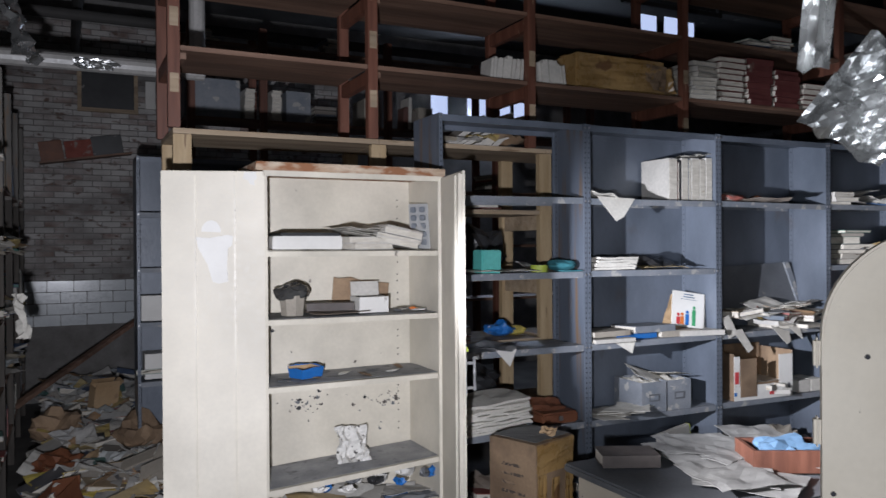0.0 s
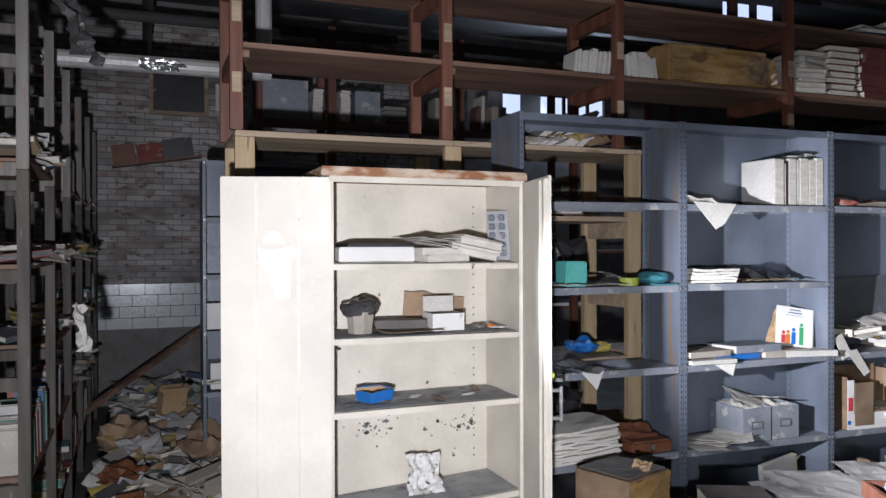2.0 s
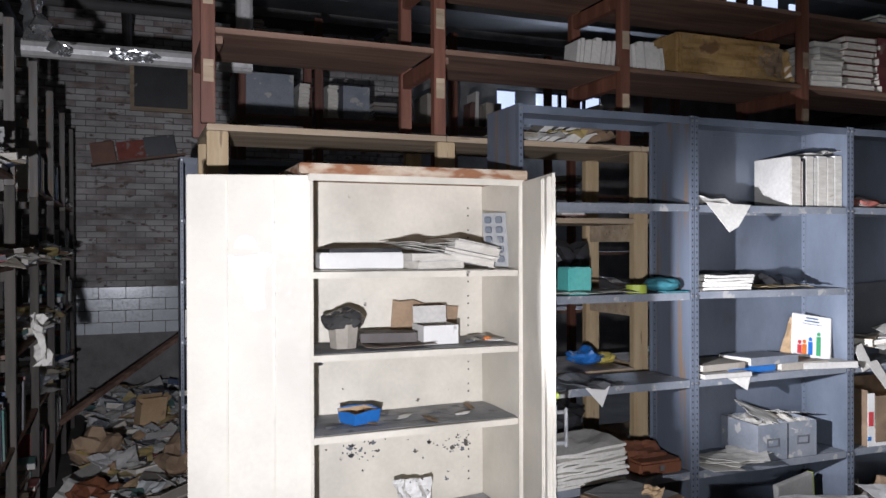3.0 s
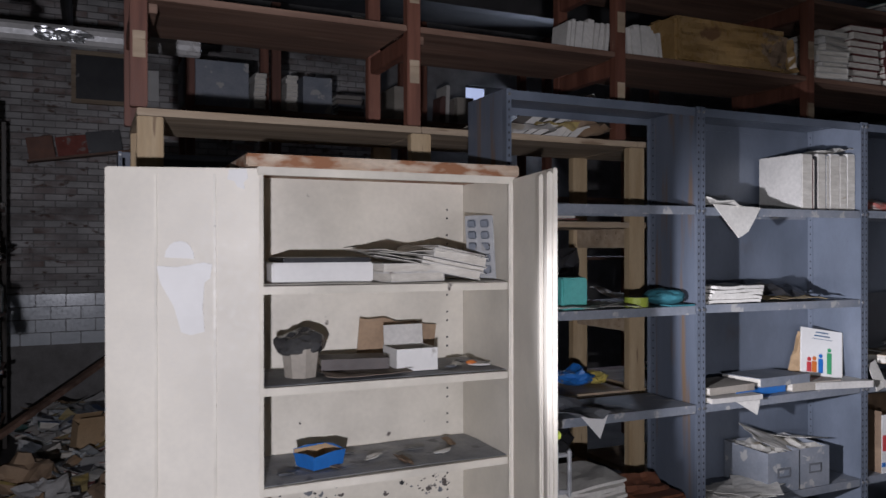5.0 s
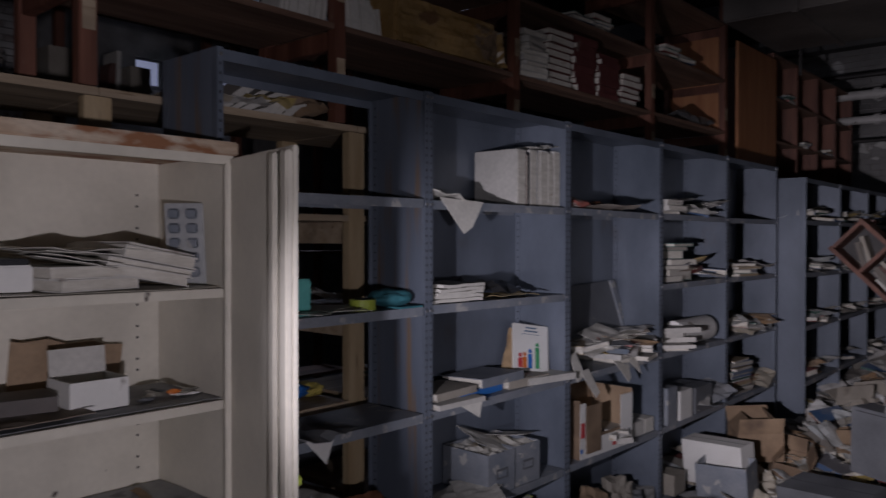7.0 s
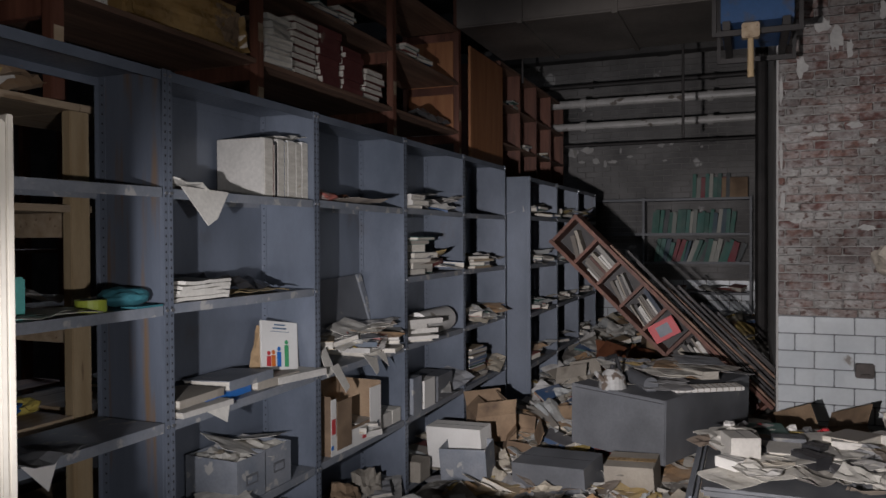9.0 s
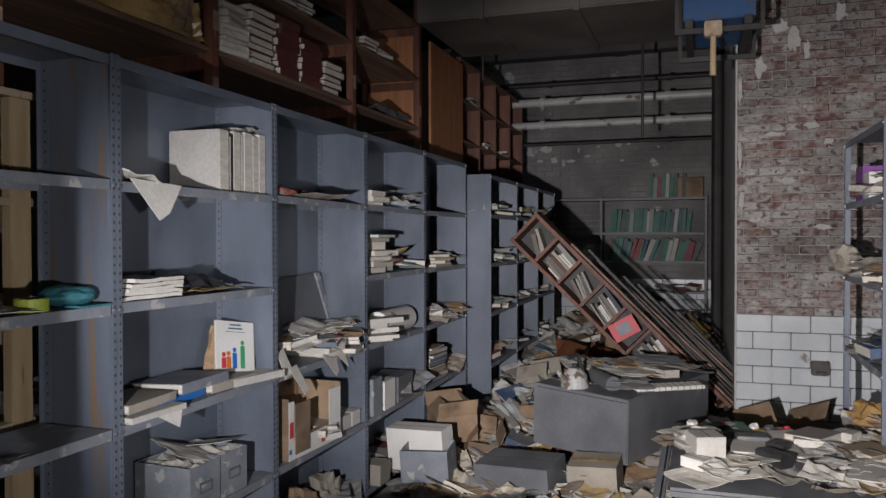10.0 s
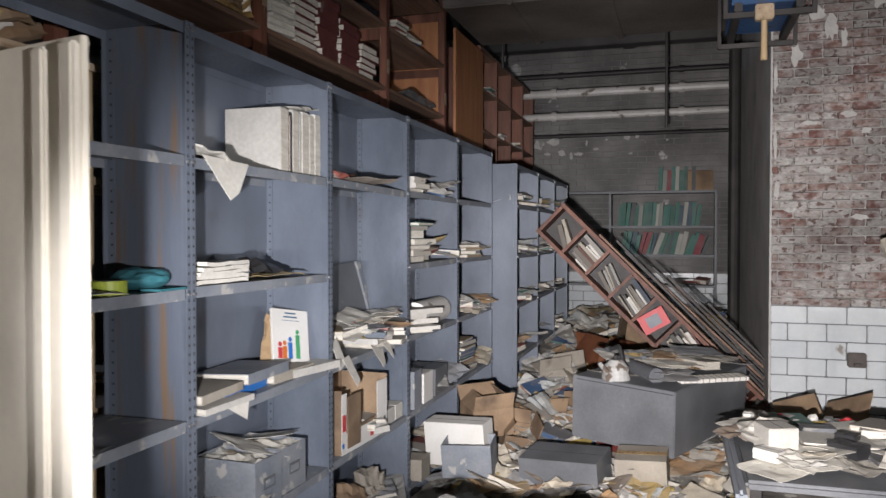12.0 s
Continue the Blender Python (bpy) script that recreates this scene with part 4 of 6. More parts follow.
# ---- litter on the floor ----
def heap(x, y):
    """Height of the litter over the floor."""
    far = min(max((x - 2.0) / 5.5, 0), 1)
    h = 0.12 + 0.38 * far + 0.16 * min(max((x - 7.2) / 2, 0), 1)
    h *= min(1, max(0, (y - 0.2) / 0.8))
    if x < 1.2:
        h = 0.16 + 0.10 * min(max((y - 4) / 4, 0), 1)
        h *= min(1, max(0.1, (y - 3.0) / 0.7))
    n = noise.noise(Vector((x * 2.3, y * 2.3, 1.5))) * 0.06 + noise.noise(Vector((x * 7, y * 7, 4))) * 0.025
    return max(0.004, h + n)


def litter(name, x0, x1, y0, y1, step, label):
    nx, ny = int((x1 - x0) / step), int((y1 - y0) / step)
    verts = [(x0 + (x1 - x0) * i / nx, y0 + (y1 - y0) * j / ny, 0) for j in range(ny + 1) for i in range(nx + 1)]
    verts = [(x, y, heap(x, y) if 0 < i % (nx + 1) < nx and 0 < i // (nx + 1) < ny else 0.002) for i, (x, y, _) in enumerate(verts)]
    faces = [(j * (nx + 1) + i, j * (nx + 1) + i + 1, (j + 1) * (nx + 1) + i + 1, (j + 1) * (nx + 1) + i) for j in range(ny) for i in range(nx)]
    me = bpy.data.meshes.new(name)
    me.from_pydata(verts, [], faces)
    me.materials.append(DEBRIS)
    return tagged(new(name, me), label, "litter", kind="stuff")


litter("paper_litter", 1.9, 11.3, 0.3, 3.58, 0.06, "trodden layer of paper and rubble on the floor")
litter("paper_litter", -0.02, 0.86, 3.3, 9.3, 0.06, "trodden layer of paper and rubble in the aisle")


def strew(x0, x1, y0, y1, books, sheets, group, lift=0.02):
    for _ in range(books):
        x, y = rng.uniform(x0, x1), rng.uniform(y0, y1)
        book(rng.choice(BOOKS + PALE), pose(x, y, heap(x, y) + rng.uniform(-0.005, lift), rng.uniform(-22, 22), rng.uniform(-22, 22), rng.uniform(0, 360)), "book thrown on the littered floor", group)
    for _ in range(sheets):
        x, y = rng.uniform(x0, x1), rng.uniform(y0, y1)
        paper(pose(x, y, heap(x, y) + rng.uniform(0, lift * 1.5), rng.uniform(-30, 30), rng.uniform(-30, 30), rng.uniform(0, 360)), "loose paper strewn on the floor", group)


strew(4.5, 6.3, 2.15, 3.5, 22, 80, "litter on the floor")
FAR["on"] = True
strew(6.3, 8.2, 1.9, 3.35, 25, 110, "litter on the floor")
FAR["on"] = False
strew(2.2, 4.4, 3.0, 3.5, 6, 12, "litter on the floor")
strew(0.05, 0.8, 4.3, 5.6, 22, 36, "litter in the aisle", 0.03)
FAR["on"] = True
strew(0.05, 0.75, 5.2, 9.0, 70, 110, "", 0.04)
strew(5.0, 11.0, 1.8, 3.4, 50, 160, "", 0.05)
for _ in range(420):
    x, y = rng.uniform(4.4, 9.0), rng.uniform(1.9, 3.5)
    paper(pose(x, y, heap(x, y) + rng.uniform(0.0, 0.06), rng.uniform(-35, 35), rng.uniform(-35, 35), rng.uniform(0, 360)), mesh=rng.choice(SCRAPS))
for _ in range(160):
    x, y = rng.uniform(0.05, 0.8), rng.uniform(4.2, 8.5)
    paper(pose(x, y, heap(x, y) + rng.uniform(0.0, 0.05), rng.uniform(-35, 35), rng.uniform(-35, 35), rng.uniform(0, 360)), mesh=rng.choice(SCRAPS))
FAR["on"] = False
for x, y, w, d, h, a, mt in ((5.35, 3.2, 0.26, 0.2, 0.12, 20, CARD), (5.95, 2.95, 0.24, 0.2, 0.09, 50, CARD), (6.4, 2.6, 0.3, 0.24, 0.1, 10, CARD_GREY), (7.4, 2.9, 0.4, 0.3, 0.2, 35, LEATHER),
                             (6.9, 3.1, 0.3, 0.24, 0.15, 70, CARD_GREY), (8.0, 2.6, 0.45, 0.35, 0.3, 15, CARD), (0.62, 5.3, 0.24, 0.2, 0.12, 30, CARD_GREY), (0.15, 5.0, 0.22, 0.18, 0.1, 60, LEATHER), (0.45, 7.4, 0.2, 0.12, 0.26, 20, MANILA)):
    carton(pose(x, y, heap(x, y) - 0.03, rng.uniform(-15, 15), rng.uniform(-15, 15), a), w, d, h, "crushed brown carton in the litter", mt, True, (100, 130, 60, 0))


# large crumpled things on the aisle floor
for x, y, rx, ry, rz, seed, mt, lab in ((0.66, 6.10, 0.20, 0.16, 0.26, 301, CARD, "crumpled brown paper sack in the aisle"), (0.12, 6.60, 0.19, 0.17, 0.22, 302, CARD, "crumpled brown paper sack in the aisle"),
                                        (0.10, 5.75, 0.18, 0.16, 0.15, 303, LEATHER, "collapsed brown leather case in the aisle"), (0.34, 6.40, 0.2, 0.13, 0.10, 304, BLACK, "crumpled black plastic in the aisle")):
    solid("sack", lump(rx, ry, rz, 0.45, seed), mt, pose(x, y, heap(x, y) - 0.03, 0, 0, seed), lab, "sack")
for x, y, a, sd in ((0.12, 5.50, 20, 311), (0.27, 5.28, 70, 312), (0.50, 5.40, -20, 313), (0.36, 5.75, 50, 314)):
    solid("folder", sheet(0.30, 0.20, 8, 6, 0.02, sd, thick=0.004), (FOLDER, FOLDER, PAPER_GREY, MANILA)[sd - 311], pose(x, y, heap(x, y) + 0.05, 8, -6, a), "worn card folder dropped on the litter", "folder", "folders in the aisle")

# limewash left in patches on the walls
rf = random.Random(21)


def flake_outline(w, h):
    return [(w / 2 * math.cos(a) * rf.uniform(0.45, 1.1), h / 2 * math.sin(a) * rf.uniform(0.45, 1.1)) for a in np.linspace(0, 2 * math.pi, 15)[:-1]]


for y, z, w, h in ((2.91, 2.90, 0.11, 0.10), (2.78, 2.91, 0.06, 0.06), (3.53, 2.70, 0.16, 0.05), (3.63, 2.67, 0.05, 0.14), (3.31, 2.76, 0.09, 0.04), (2.86, 2.69, 0.08, 0.03), (3.43, 2.85, 0.03, 0.10),
                   (4.07, 2.84, 0.22, 0.16), (3.76, 2.71, 0.13, 0.10), (3.86, 2.87, 0.25, 0.12), (4.19, 2.75, 0.12, 0.2), (3.95, 2.71, 0.10, 0.05), (3.17, 2.88, 0.05, 0.03), (2.40, 2.85, 0.04, 0.03)):
    part("limewash_patch", prism(flake_outline(w, h), 0.002), FLAKED, wall_east, "patch of old white limewash", pose(11.053, y, z, 0, 0, 90))
for y, z, w, h in ((1.51, 2.83, 0.09, 0.19), (1.30, 2.99, 0.10, 0.20), (1.22, 2.91, 0.05, 0.16), (1.39, 3.09, 0.13, 0.12), (1.63, 2.67, 0.04, 0.22), (1.02, 3.15, 0.10, 0.14), (1.63, 2.25, 0.03, 0.3), (1.62, 1.94, 0.04, 0.16),
                   (1.19, 2.42, 0.10, 0.05), (1.09, 2.31, 0.09, 0.05), (1.42, 2.37, 0.10, 0.045), (1.34, 2.06, 0.12, 0.05), (0.93, 2.13, 0.1, 0.05), (1.54, 1.80, 0.09, 0.04), (1.12, 1.75, 0.12, 0.05)):
    part("limewash_patch", prism(flake_outline(w, h), 0.003), FLAKED, pier, "patch of old white limewash", pose(6.286, y, z, 0, 0, 90))


def heap_mesh(name, rows, material, label, parent=None):
    """Many pieces laid out one by one and joined."""
    verts, faces = [], []
    for me, m in rows:
        n = len(verts)
        verts += [tuple(m @ v.co) for v in me.vertices]
        faces += [tuple(n + i for i in p.vertices) for p in me.polygons]
    me = bpy.data.meshes.new(name)
    me.from_pydata(verts, [], faces)
    me.materials.append(material)
    ob = new(name, me)
    ob.parent = parent
    return tagged(ob, label, kind="stuff")


# ---- in the cream cupboard ----
Z1, Z2, Z3, Z4 = 1.608, 1.332, 1.064, 0.673
flat = thing("flat_box", pose(1.09, 3.56, Z1), "long flat white carton covered with dust", "box")
part("body", boxes((-0.15, 0.15, -0.10, 0.10, 0, 0.058), bevel=0.004), WHITE, flat)
part("lid", boxes((-0.12, 0.14, -0.11, 0.10, 0.0585, 0.072), bevel=0.004), BLACK, flat, "dark dusty lid")
z = pile(1.33, 3.56, Z1, 2, PALE[:2], 0.005, 0, "pale exercise book in the cupboard")
for i in range(4):
    paper(pose(1.33, 3.53, z + 0.008 + 0.009 * i, 0, 10 - 3 * i, 6 * i - 8), "grey papers stacked in the cupboard", mesh=FLAT[i])
for i in range(4):
    book(PALE[i], pose(1.49 + 0.006 * i, 3.56, Z1 + 0.018 + 0.019 * i, 0, 11, 4 * i - 6), "thin pale booklet slumped on the shelf")
tray = thing("blister_tray", pose(1.632, 3.52, Z1, 6, 0, -58), "grey moulded tray with rows of pockets leaning upright", "tray")
part("plate", boxes((-0.052, 0.052, 0, 0.006, 0, 0.205), bevel=0.002), TRAY, tray)
for i in range(5):
    for x in (-0.024, 0.024):
        part("pocket", boxes((x - 0.016, x + 0.016, -0.008, -0.0005, 0.018 + i * 0.037, 0.044 + i * 0.037), bevel=0.005), GREY_DUSTY, tray)
tub = thing("tub", pose(1.04, 3.53, Z2), "pale plastic tub with a black bag over it", "tub")
part("tub_body", tube((0, 0, 0), (0, 0, 0.085), 0.048, 0.058, 8), CARD_GREY, tub)
part("bag", lump(0.074, 0.066, 0.088, 0.22, 3), BAG, tub, "shiny dark bag pulled over the tub", pose(0, 0.01, 0.048))
book(book_meshes(0.15, 0.20, 0.032, COVER_BROWN), pose(1.205, 3.55, Z2 + 0.014, 0, 2, 78), "worn brown clothbound book on the shelf")
paper(pose(1.22, 3.50, Z2 + 0.01, 0, 0, 85), "white papers under the book", mesh=SHEETS[5])
solid("cardboard_sheet", prism([(-0.14, 0), (0.135, 0), (0.14, 0.118), (0.095, 0.122), (0.06, 0.135), (0.0, 0.132), (-0.05, 0.15), (-0.11, 0.146), (-0.135, 0.152)], 0.004), CARD, pose(1.40, 3.69, Z2, 8, 0, 2), "torn brown cardboard leaning on the back", "cardboard")
bx = carton(pose(1.385, 3.53, Z2 + 0.001), 0.135, 0.12, 0.068, "small white card box with a raised lid", WHITE, True, (0, 0, 0, 0))
part("lid", boxes((-0.066, 0.066, -0.002, 0.002, 0, 0.062)), COVER_PALE, bx, "open lid standing up", pose(0, 0.055, 0.069, -6, 0, 0))
solid("orange_cap", lump(0.018, 0.014, 0.016, 0.3, 5, 2), ORANGE, pose(1.585, 3.50, Z2 + 0.001), "small orange plastic cap", "cap")
for i in range(6):
    solid("scrap", lump(0.02 + 0.01 * (i % 3), 0.012, 0.008, 0.6, 20 + i, 2), (GREY_DARK, WHITE, STEEL)[i % 3], pose(1.50 + 0.025 * i, 3.48 + 0.03 * (i % 4), Z2 + 0.001, 0, 0, 40 * i), "small scrap on the dusty shelf", "scrap", "scraps in the cupboard")
bb = thing("card_box", pose(1.095, 3.53, Z3 + 0.002, 0, 0, 24), "small bright blue card box open at the top", "box")
part("bottom", boxes((-0.052, 0.052, -0.040, 0.040, 0, 0.002)), MANILA, bb, "bare brown inside of the card")
for x, y, turn, half, h in ((0, -0.042, 0, 0.054, 0.044), (0, 0.042, 180, 0.054, 0.050), (0.054, 0, 90, 0.041, 0.047), (-0.054, 0, 270, 0.041, 0.042)):
    m = pose(x, y, 0, 0, 0, turn) @ pose(0, 0, 0, 9, 0, 0)
    side = part("side", prism([(-half, 0), (half, 0), (half + 0.005, h), (half * 0.2, h + 0.003), (-half - 0.005, h - 0.004)], 0.0015), BLUE, bb, "", m)
    part("lining", prism([(-half, 0), (half, 0), (half + 0.004, h - 0.001), (-half - 0.004, h - 0.006)], 0.0012), MANILA, side, "bare brown inside of the card", pose(0, 0.0017, 0))
for i in range(9):
    solid("scrap", lump(0.03 + 0.012 * (i % 3), 0.015, 0.006, 0.7, 40 + i, 2), (GREY_DARK, WHITE, CARD)[i % 3], pose(0.98 + 0.072 * i, 3.47 + 0.035 * ((i * 3) % 5), Z3 + 0.001, 0, 0, 55 * i), "small scrap on the dusty shelf", "scrap", "scraps in the cupboard")
solid("crumpled_paper", sheet(0.15, 0.16, 12, 12, 0.06, 61), SPECKLED, pose(1.31, 3.57, Z4 + 0.07, 68, 3, 6), "crumpled white paper speckled with dirt", "paper")
for i in range(14):
    k = 1.12 + 0.04 * i
    solid("scrap", lump(0.035, 0.025, 0.03 + 0.012 * (i % 3), 0.7, 60 + i, 2), (GREY_DARK, WHITE, BLACK, BLUE)[(i * 7) % 4 if i % 5 else 1], pose(k, 3.42 + 0.05 * (i % 3), 0.60 - 0.02 * (i % 2), 0, 0, 50 * i), "broken scrap heaped in the cupboard", "scrap", "scraps in the cupboard")
mess(0.98, 1.6, 3.46, 3.62, 0.45, 8, 8)
for i in range(64):
    a = rng.choice((rng.gauss(1.10, 0.07), rng.gauss(1.13, 0.05), rng.gauss(1.46, 0.05), rng.gauss(1.55, 0.03)))
    size = rng.uniform(0.002, 0.005) if i % 4 else rng.uniform(0.006, 0.010)
    part("paint_chip", lump(size, 0.0006, size * rng.uniform(0.8, 1.9), 1.4, 80 + i, 2), (GREY_DARK, COVER_BROWN, BLACK)[i % 3], cup, "patch of chipped paint",
         pose(min(max(a, 0.93), 1.64), CY1 - 0.0130, rng.gauss(0.905 if a < 1.3 else 0.885, 0.022) if i < 54 else rng.uniform(0.75, 1.5), 0, rng.uniform(-50, 50), 0))
solid("cupboard_top_debris", lump(0.05, 0.03, 0.02, 0.6, 51, 2), RUST, pose(0.93, 3.5, CZ1 + 0.0345), "flake of rust on the cupboard", "rust flake")

# ---- steel bay with no back ----
L0, L1, L2, L3, L4 = (z + 0.001 for z in LEVELS)
solid("teal_box", boxes((-0.055, 0.055, -0.05, 0.05, 0, 0.115), bevel=0.006), TEAL, pose(2.07, 3.68, L3), "teal plastic box on a grey shelf", "box")
tape = thing("tape_roll", pose(2.36, 3.65, L3), "roll of lime green tape lying flat", "tape")
part("roll", tube((0, 0, 0), (0, 0, 0.036), 0.045, sides=20), LIME, tape)
part("core", tube((0, 0, 0.0365), (0, 0, 0.0375), 0.03, sides=20), HOLE_SHADE, tape, "dark disc drawn for the hollow core")
cap = thing("cap", pose(2.51, 3.67, L3), "dusty teal cloth cap", "cap")
part("crown", lump(0.08, 0.075, 0.065, 0.15, 8), TEAL_DARK, cap)
part("brim", boxes((-0.06, 0.06, -0.11, -0.04, 0.002, 0.008), bevel=0.003), TEAL_DARK, cap)
for i in range(6):
    paper(pose(1.88 + 0.07 * i, 3.68, L3 + 0.012, 0, 0, 70 * i), "scrap of paper on a grey shelf", mesh=FLAT[i])
solid("paper_corner", prism([(-0.06, 0), (0.06, 0), (0.015, -0.085)], 0.002), WHITE, pose(2.12, 3.582, L2 + 0.004, -8, 0, 0), "corner of a white sheet hanging over the shelf edge", "paper")
paper(pose(2.12, 3.69, L2 + 0.008, 0, 0, 15), "white sheet on a dusty shelf", mesh=SHEETS[3])
z = L1
for i in range(11):
    solid("newspaper", sheet(0.36, 0.25, 10, 6, 0.012, 200 + i, 0.1, 0.011), PAPER, pose(2.07 + rng.uniform(-0.02, 0.02), 3.70, z + 0.012, 0, -3, rng.uniform(-4, 4)), "folded newspaper in a slumped stack", "newspaper", "stack of newspapers")
    z += 0.0135
bag = thing("satchel", pose(2.455, 3.66, L1) @ Matrix.Scale(0.85, 4), "brown leather satchel lying open", "bag")
part("body", boxes((-0.13, 0.13, -0.07, 0.07, 0, 0.07), bevel=0.012), LEATHER, bag)
part("flap", sheet(0.25, 0.12, 8, 6, 0.02, 71, thick=0.004), LEATHER, bag, "curled leather flap", pose(-0.02, 0.06, 0.10, 30, 4, 5))
part("buckle", boxes((-0.015, 0.015, -0.074, -0.0705, 0.02, 0.05), bevel=0.002), STEEL, bag)
mess(1.85, 2.5, 3.66, 3.78, L0, 5, 8)
ctn = carton(pose(2.06, 3.27, 0.13, 0, 0, -70), 0.26, 0.27, 0.63, "brown shipping carton with worn print and yellowed tape", CARD, False)
for i, (w, z) in enumerate(((0.10, 0.52), (0.12, 0.48), (0.07, 0.44), (0.13, 0.40), (0.13, 0.36), (0.11, 0.32))):
    part("print_line", boxes((-0.06, -0.06 + w, -0.1365, -0.1355, z, z + 0.013)), PRINT, ctn, "line of worn dark print")
for z0, z1, y0, y1 in ((0.50, 0.632, -0.134, 0.134), (0.16, 0.498, -0.134, -0.07), (0.10, 0.47, -0.03, 0.03), (0.22, 0.498, 0.07, 0.13)):
    part("side_tape", sheet(y1 - y0, z1 - z0, 6, 10, 0.006, int(z1 * 1000)), AMBER, ctn, "torn yellowed tape", pose(0.134, (y0 + y1) / 2, (z0 + z1) / 2, 0, 0, 90) @ pose(0, 0, 0, 90, 0, 0))
part("dust", sheet(0.24, 0.25, 8, 8, 0.004, 655), PAPER_GREY, ctn, "layer of dark dust on the lid", pose(0, 0, 0.641))
part("torn_corner", sheet(0.07, 0.05, 5, 4, 0.02, 657), MANILA, ctn, "torn card corner", pose(0.08, 0.02, 0.66, 30, 10, 20))

# ---- second bay ----
rag = thing("folded_paper", pose(2.79, 3.66, L4), "yellowed folded sheet hanging over the shelf edge", "paper")
part("hanging_corner", prism([(-0.11, 0.01), (0.14, 0.0), (0.05, -0.10), (-0.005, -0.125)], 0.003), PAPER, rag, "", pose(0, -0.078, 0.002, -12, 0, 0))
part("fold", sheet(0.25, 0.17, 8, 6, 0.02, 31, thick=0.006), PAPER, rag, "", pose(-0.02, 0.0, 0.018, 0, 6, 5))
x = 3.205
for i, (w, h, mt) in enumerate(((0.062, 0.238, COVER_PALE), (0.012, 0.22, COVER_RED), (0.014, 0.23, BLACK), (0.05, 0.242, COVER_PALE), (0.022, 0.24, GREY_DUSTY), (0.06, 0.245, WHITE), (0.045, 0.24, COVER_PALE), (0.05, 0.25, WHITE))):
    m = thing("magazine_file", pose(x + w / 2, 3.73, L4), "pale bound magazines standing upright", "magazines", "magazines on the shelf")
    part("cover", boxes((-w / 2, w / 2, -0.11, 0.12, 0, h), bevel=0.003), mt, m)
    part("page_block", boxes((-w / 2 + 0.003, w / 2 - 0.003, -0.1115, -0.1103, 0.006, h - 0.006)), PAGES if mt is not BLACK else BLACK, m)
    x += w + 0.0015
solid("paper_flap", sheet(0.2, 0.2, 6, 6, 0.02, 33), PAPER, pose(3.43, 3.72, L4 + 0.262, 0, -6, 4), "loose sheet on top of the magazines", "paper")
for i in range(5):
    solid("paper_pad", sheet(0.27, 0.2, 8, 6, 0.006, 120 + i, 0, 0.012), PAPER, pose(2.81 + 0.006 * i, 3.70, L3 + 0.004 + 0.0135 * i, 0, 0, 2 * i - 4), "thick pad of pale papers", "paper", "papers in the second bay")
solid("black_sheet", sheet(0.38, 0.2, 12, 8, 0.05, 35), BLACK, pose(3.14, 3.72, L3 + 0.035, 0, 7, 3), "crumpled black plastic sheet", "plastic")
paper(pose(3.18, 3.66, L3 + 0.012, 0, 0, 84), "white sheet under black plastic", mesh=SHEETS[6])
book(PALE[1], pose(2.78, 3.66, L2, 0, 0, 88), "grey paperback lying near the shelf edge")
book(book_meshes(0.18, 0.25, 0.028, CARD_GREY), pose(2.77, 3.67, L2 + 0.03, 0, 0, 94), "pale paperback lying near the shelf edge")
big = book_meshes(0.21, 0.30, 0.03, BLUE)
book(big, pose(2.96, 3.72, L2 + 0.001, 0, 0, 95), "blue-bound book under a thicker volume")
book(book_meshes(0.21, 0.29, 0.036, GREY_DUSTY), pose(3.08, 3.70, L2 + 0.032, 0, 2, 92), "thick dusty volume lying flat")
book(book_meshes(0.2, 0.27, 0.035, CARD_GREY), pose(3.28, 3.70, L2, 0, 0, 86), "dusty grey volume lying flat")
book(PALE[2], pose(3.42, 3.66, L2, 0, 0, 78), "thin pale booklet lying flat")
solid("paper_corner", prism([(-0.06, 0), (0.09, 0), (0.06, -0.07)], 0.002), PAPER, pose(2.84, 3.583, L2 + 0.002, -8, 0, 0), "torn corner hanging over the shelf edge", "paper")
solid("orange_cap", boxes((-0.03, 0.03, -0.02, 0.02, 0, 0.012), bevel=0.003), ORANGE, pose(2.69, 3.61, L2), "orange tag on the shelf edge", "tag")
lf = thing("booklet", pose(3.39, 3.675, L2 + 0.038, -12, 9, -16), "white booklet with coloured figures printed on its cover", "booklet")
cv = part("cover", boxes((-0.10, 0.10, 0.0, 0.006, 0, 0.205), bevel=0.001), WHITE, lf)
part("pages", boxes((-0.098, 0.108, 0.0065, 0.012, 0.001, 0.203)), PAGES, lf)
for x, h, mt in ((-0.062, 0.055, RED), (-0.037, 0.06, ORANGE), (-0.006, 0.075, BLUE), (0.036, 0.105, GREEN)):
    part("printed_shape", boxes((x - 0.0115, x + 0.0115, -0.0016, -0.0004, 0.012, h), bevel=0.0004), mt, cv, "plain printed colour bar")
    part("printed_dot", tube((x, -0.0016, h + 0.012), (x, -0.0004, h + 0.012), 0.0095, sides=14), mt, cv, "plain printed colour dot")
for z, w in ((0.187, 0.06), (0.172, 0.075), (0.16, 0.10)):
    part("title_line", boxes((-w / 2, w / 2, -0.0015, -0.0004, z, z + (0.006 if z > 0.165 else 0.002))), CLOTH_BLUE, cv, "line of small print")
solid("manila_folder", sheet(0.12, 0.19, 6, 6, 0.012, 37), MANILA, pose(3.355, 3.735, L2 + 0.12, 72, 26, -20), "manila folder leaning behind the booklet", "folder")
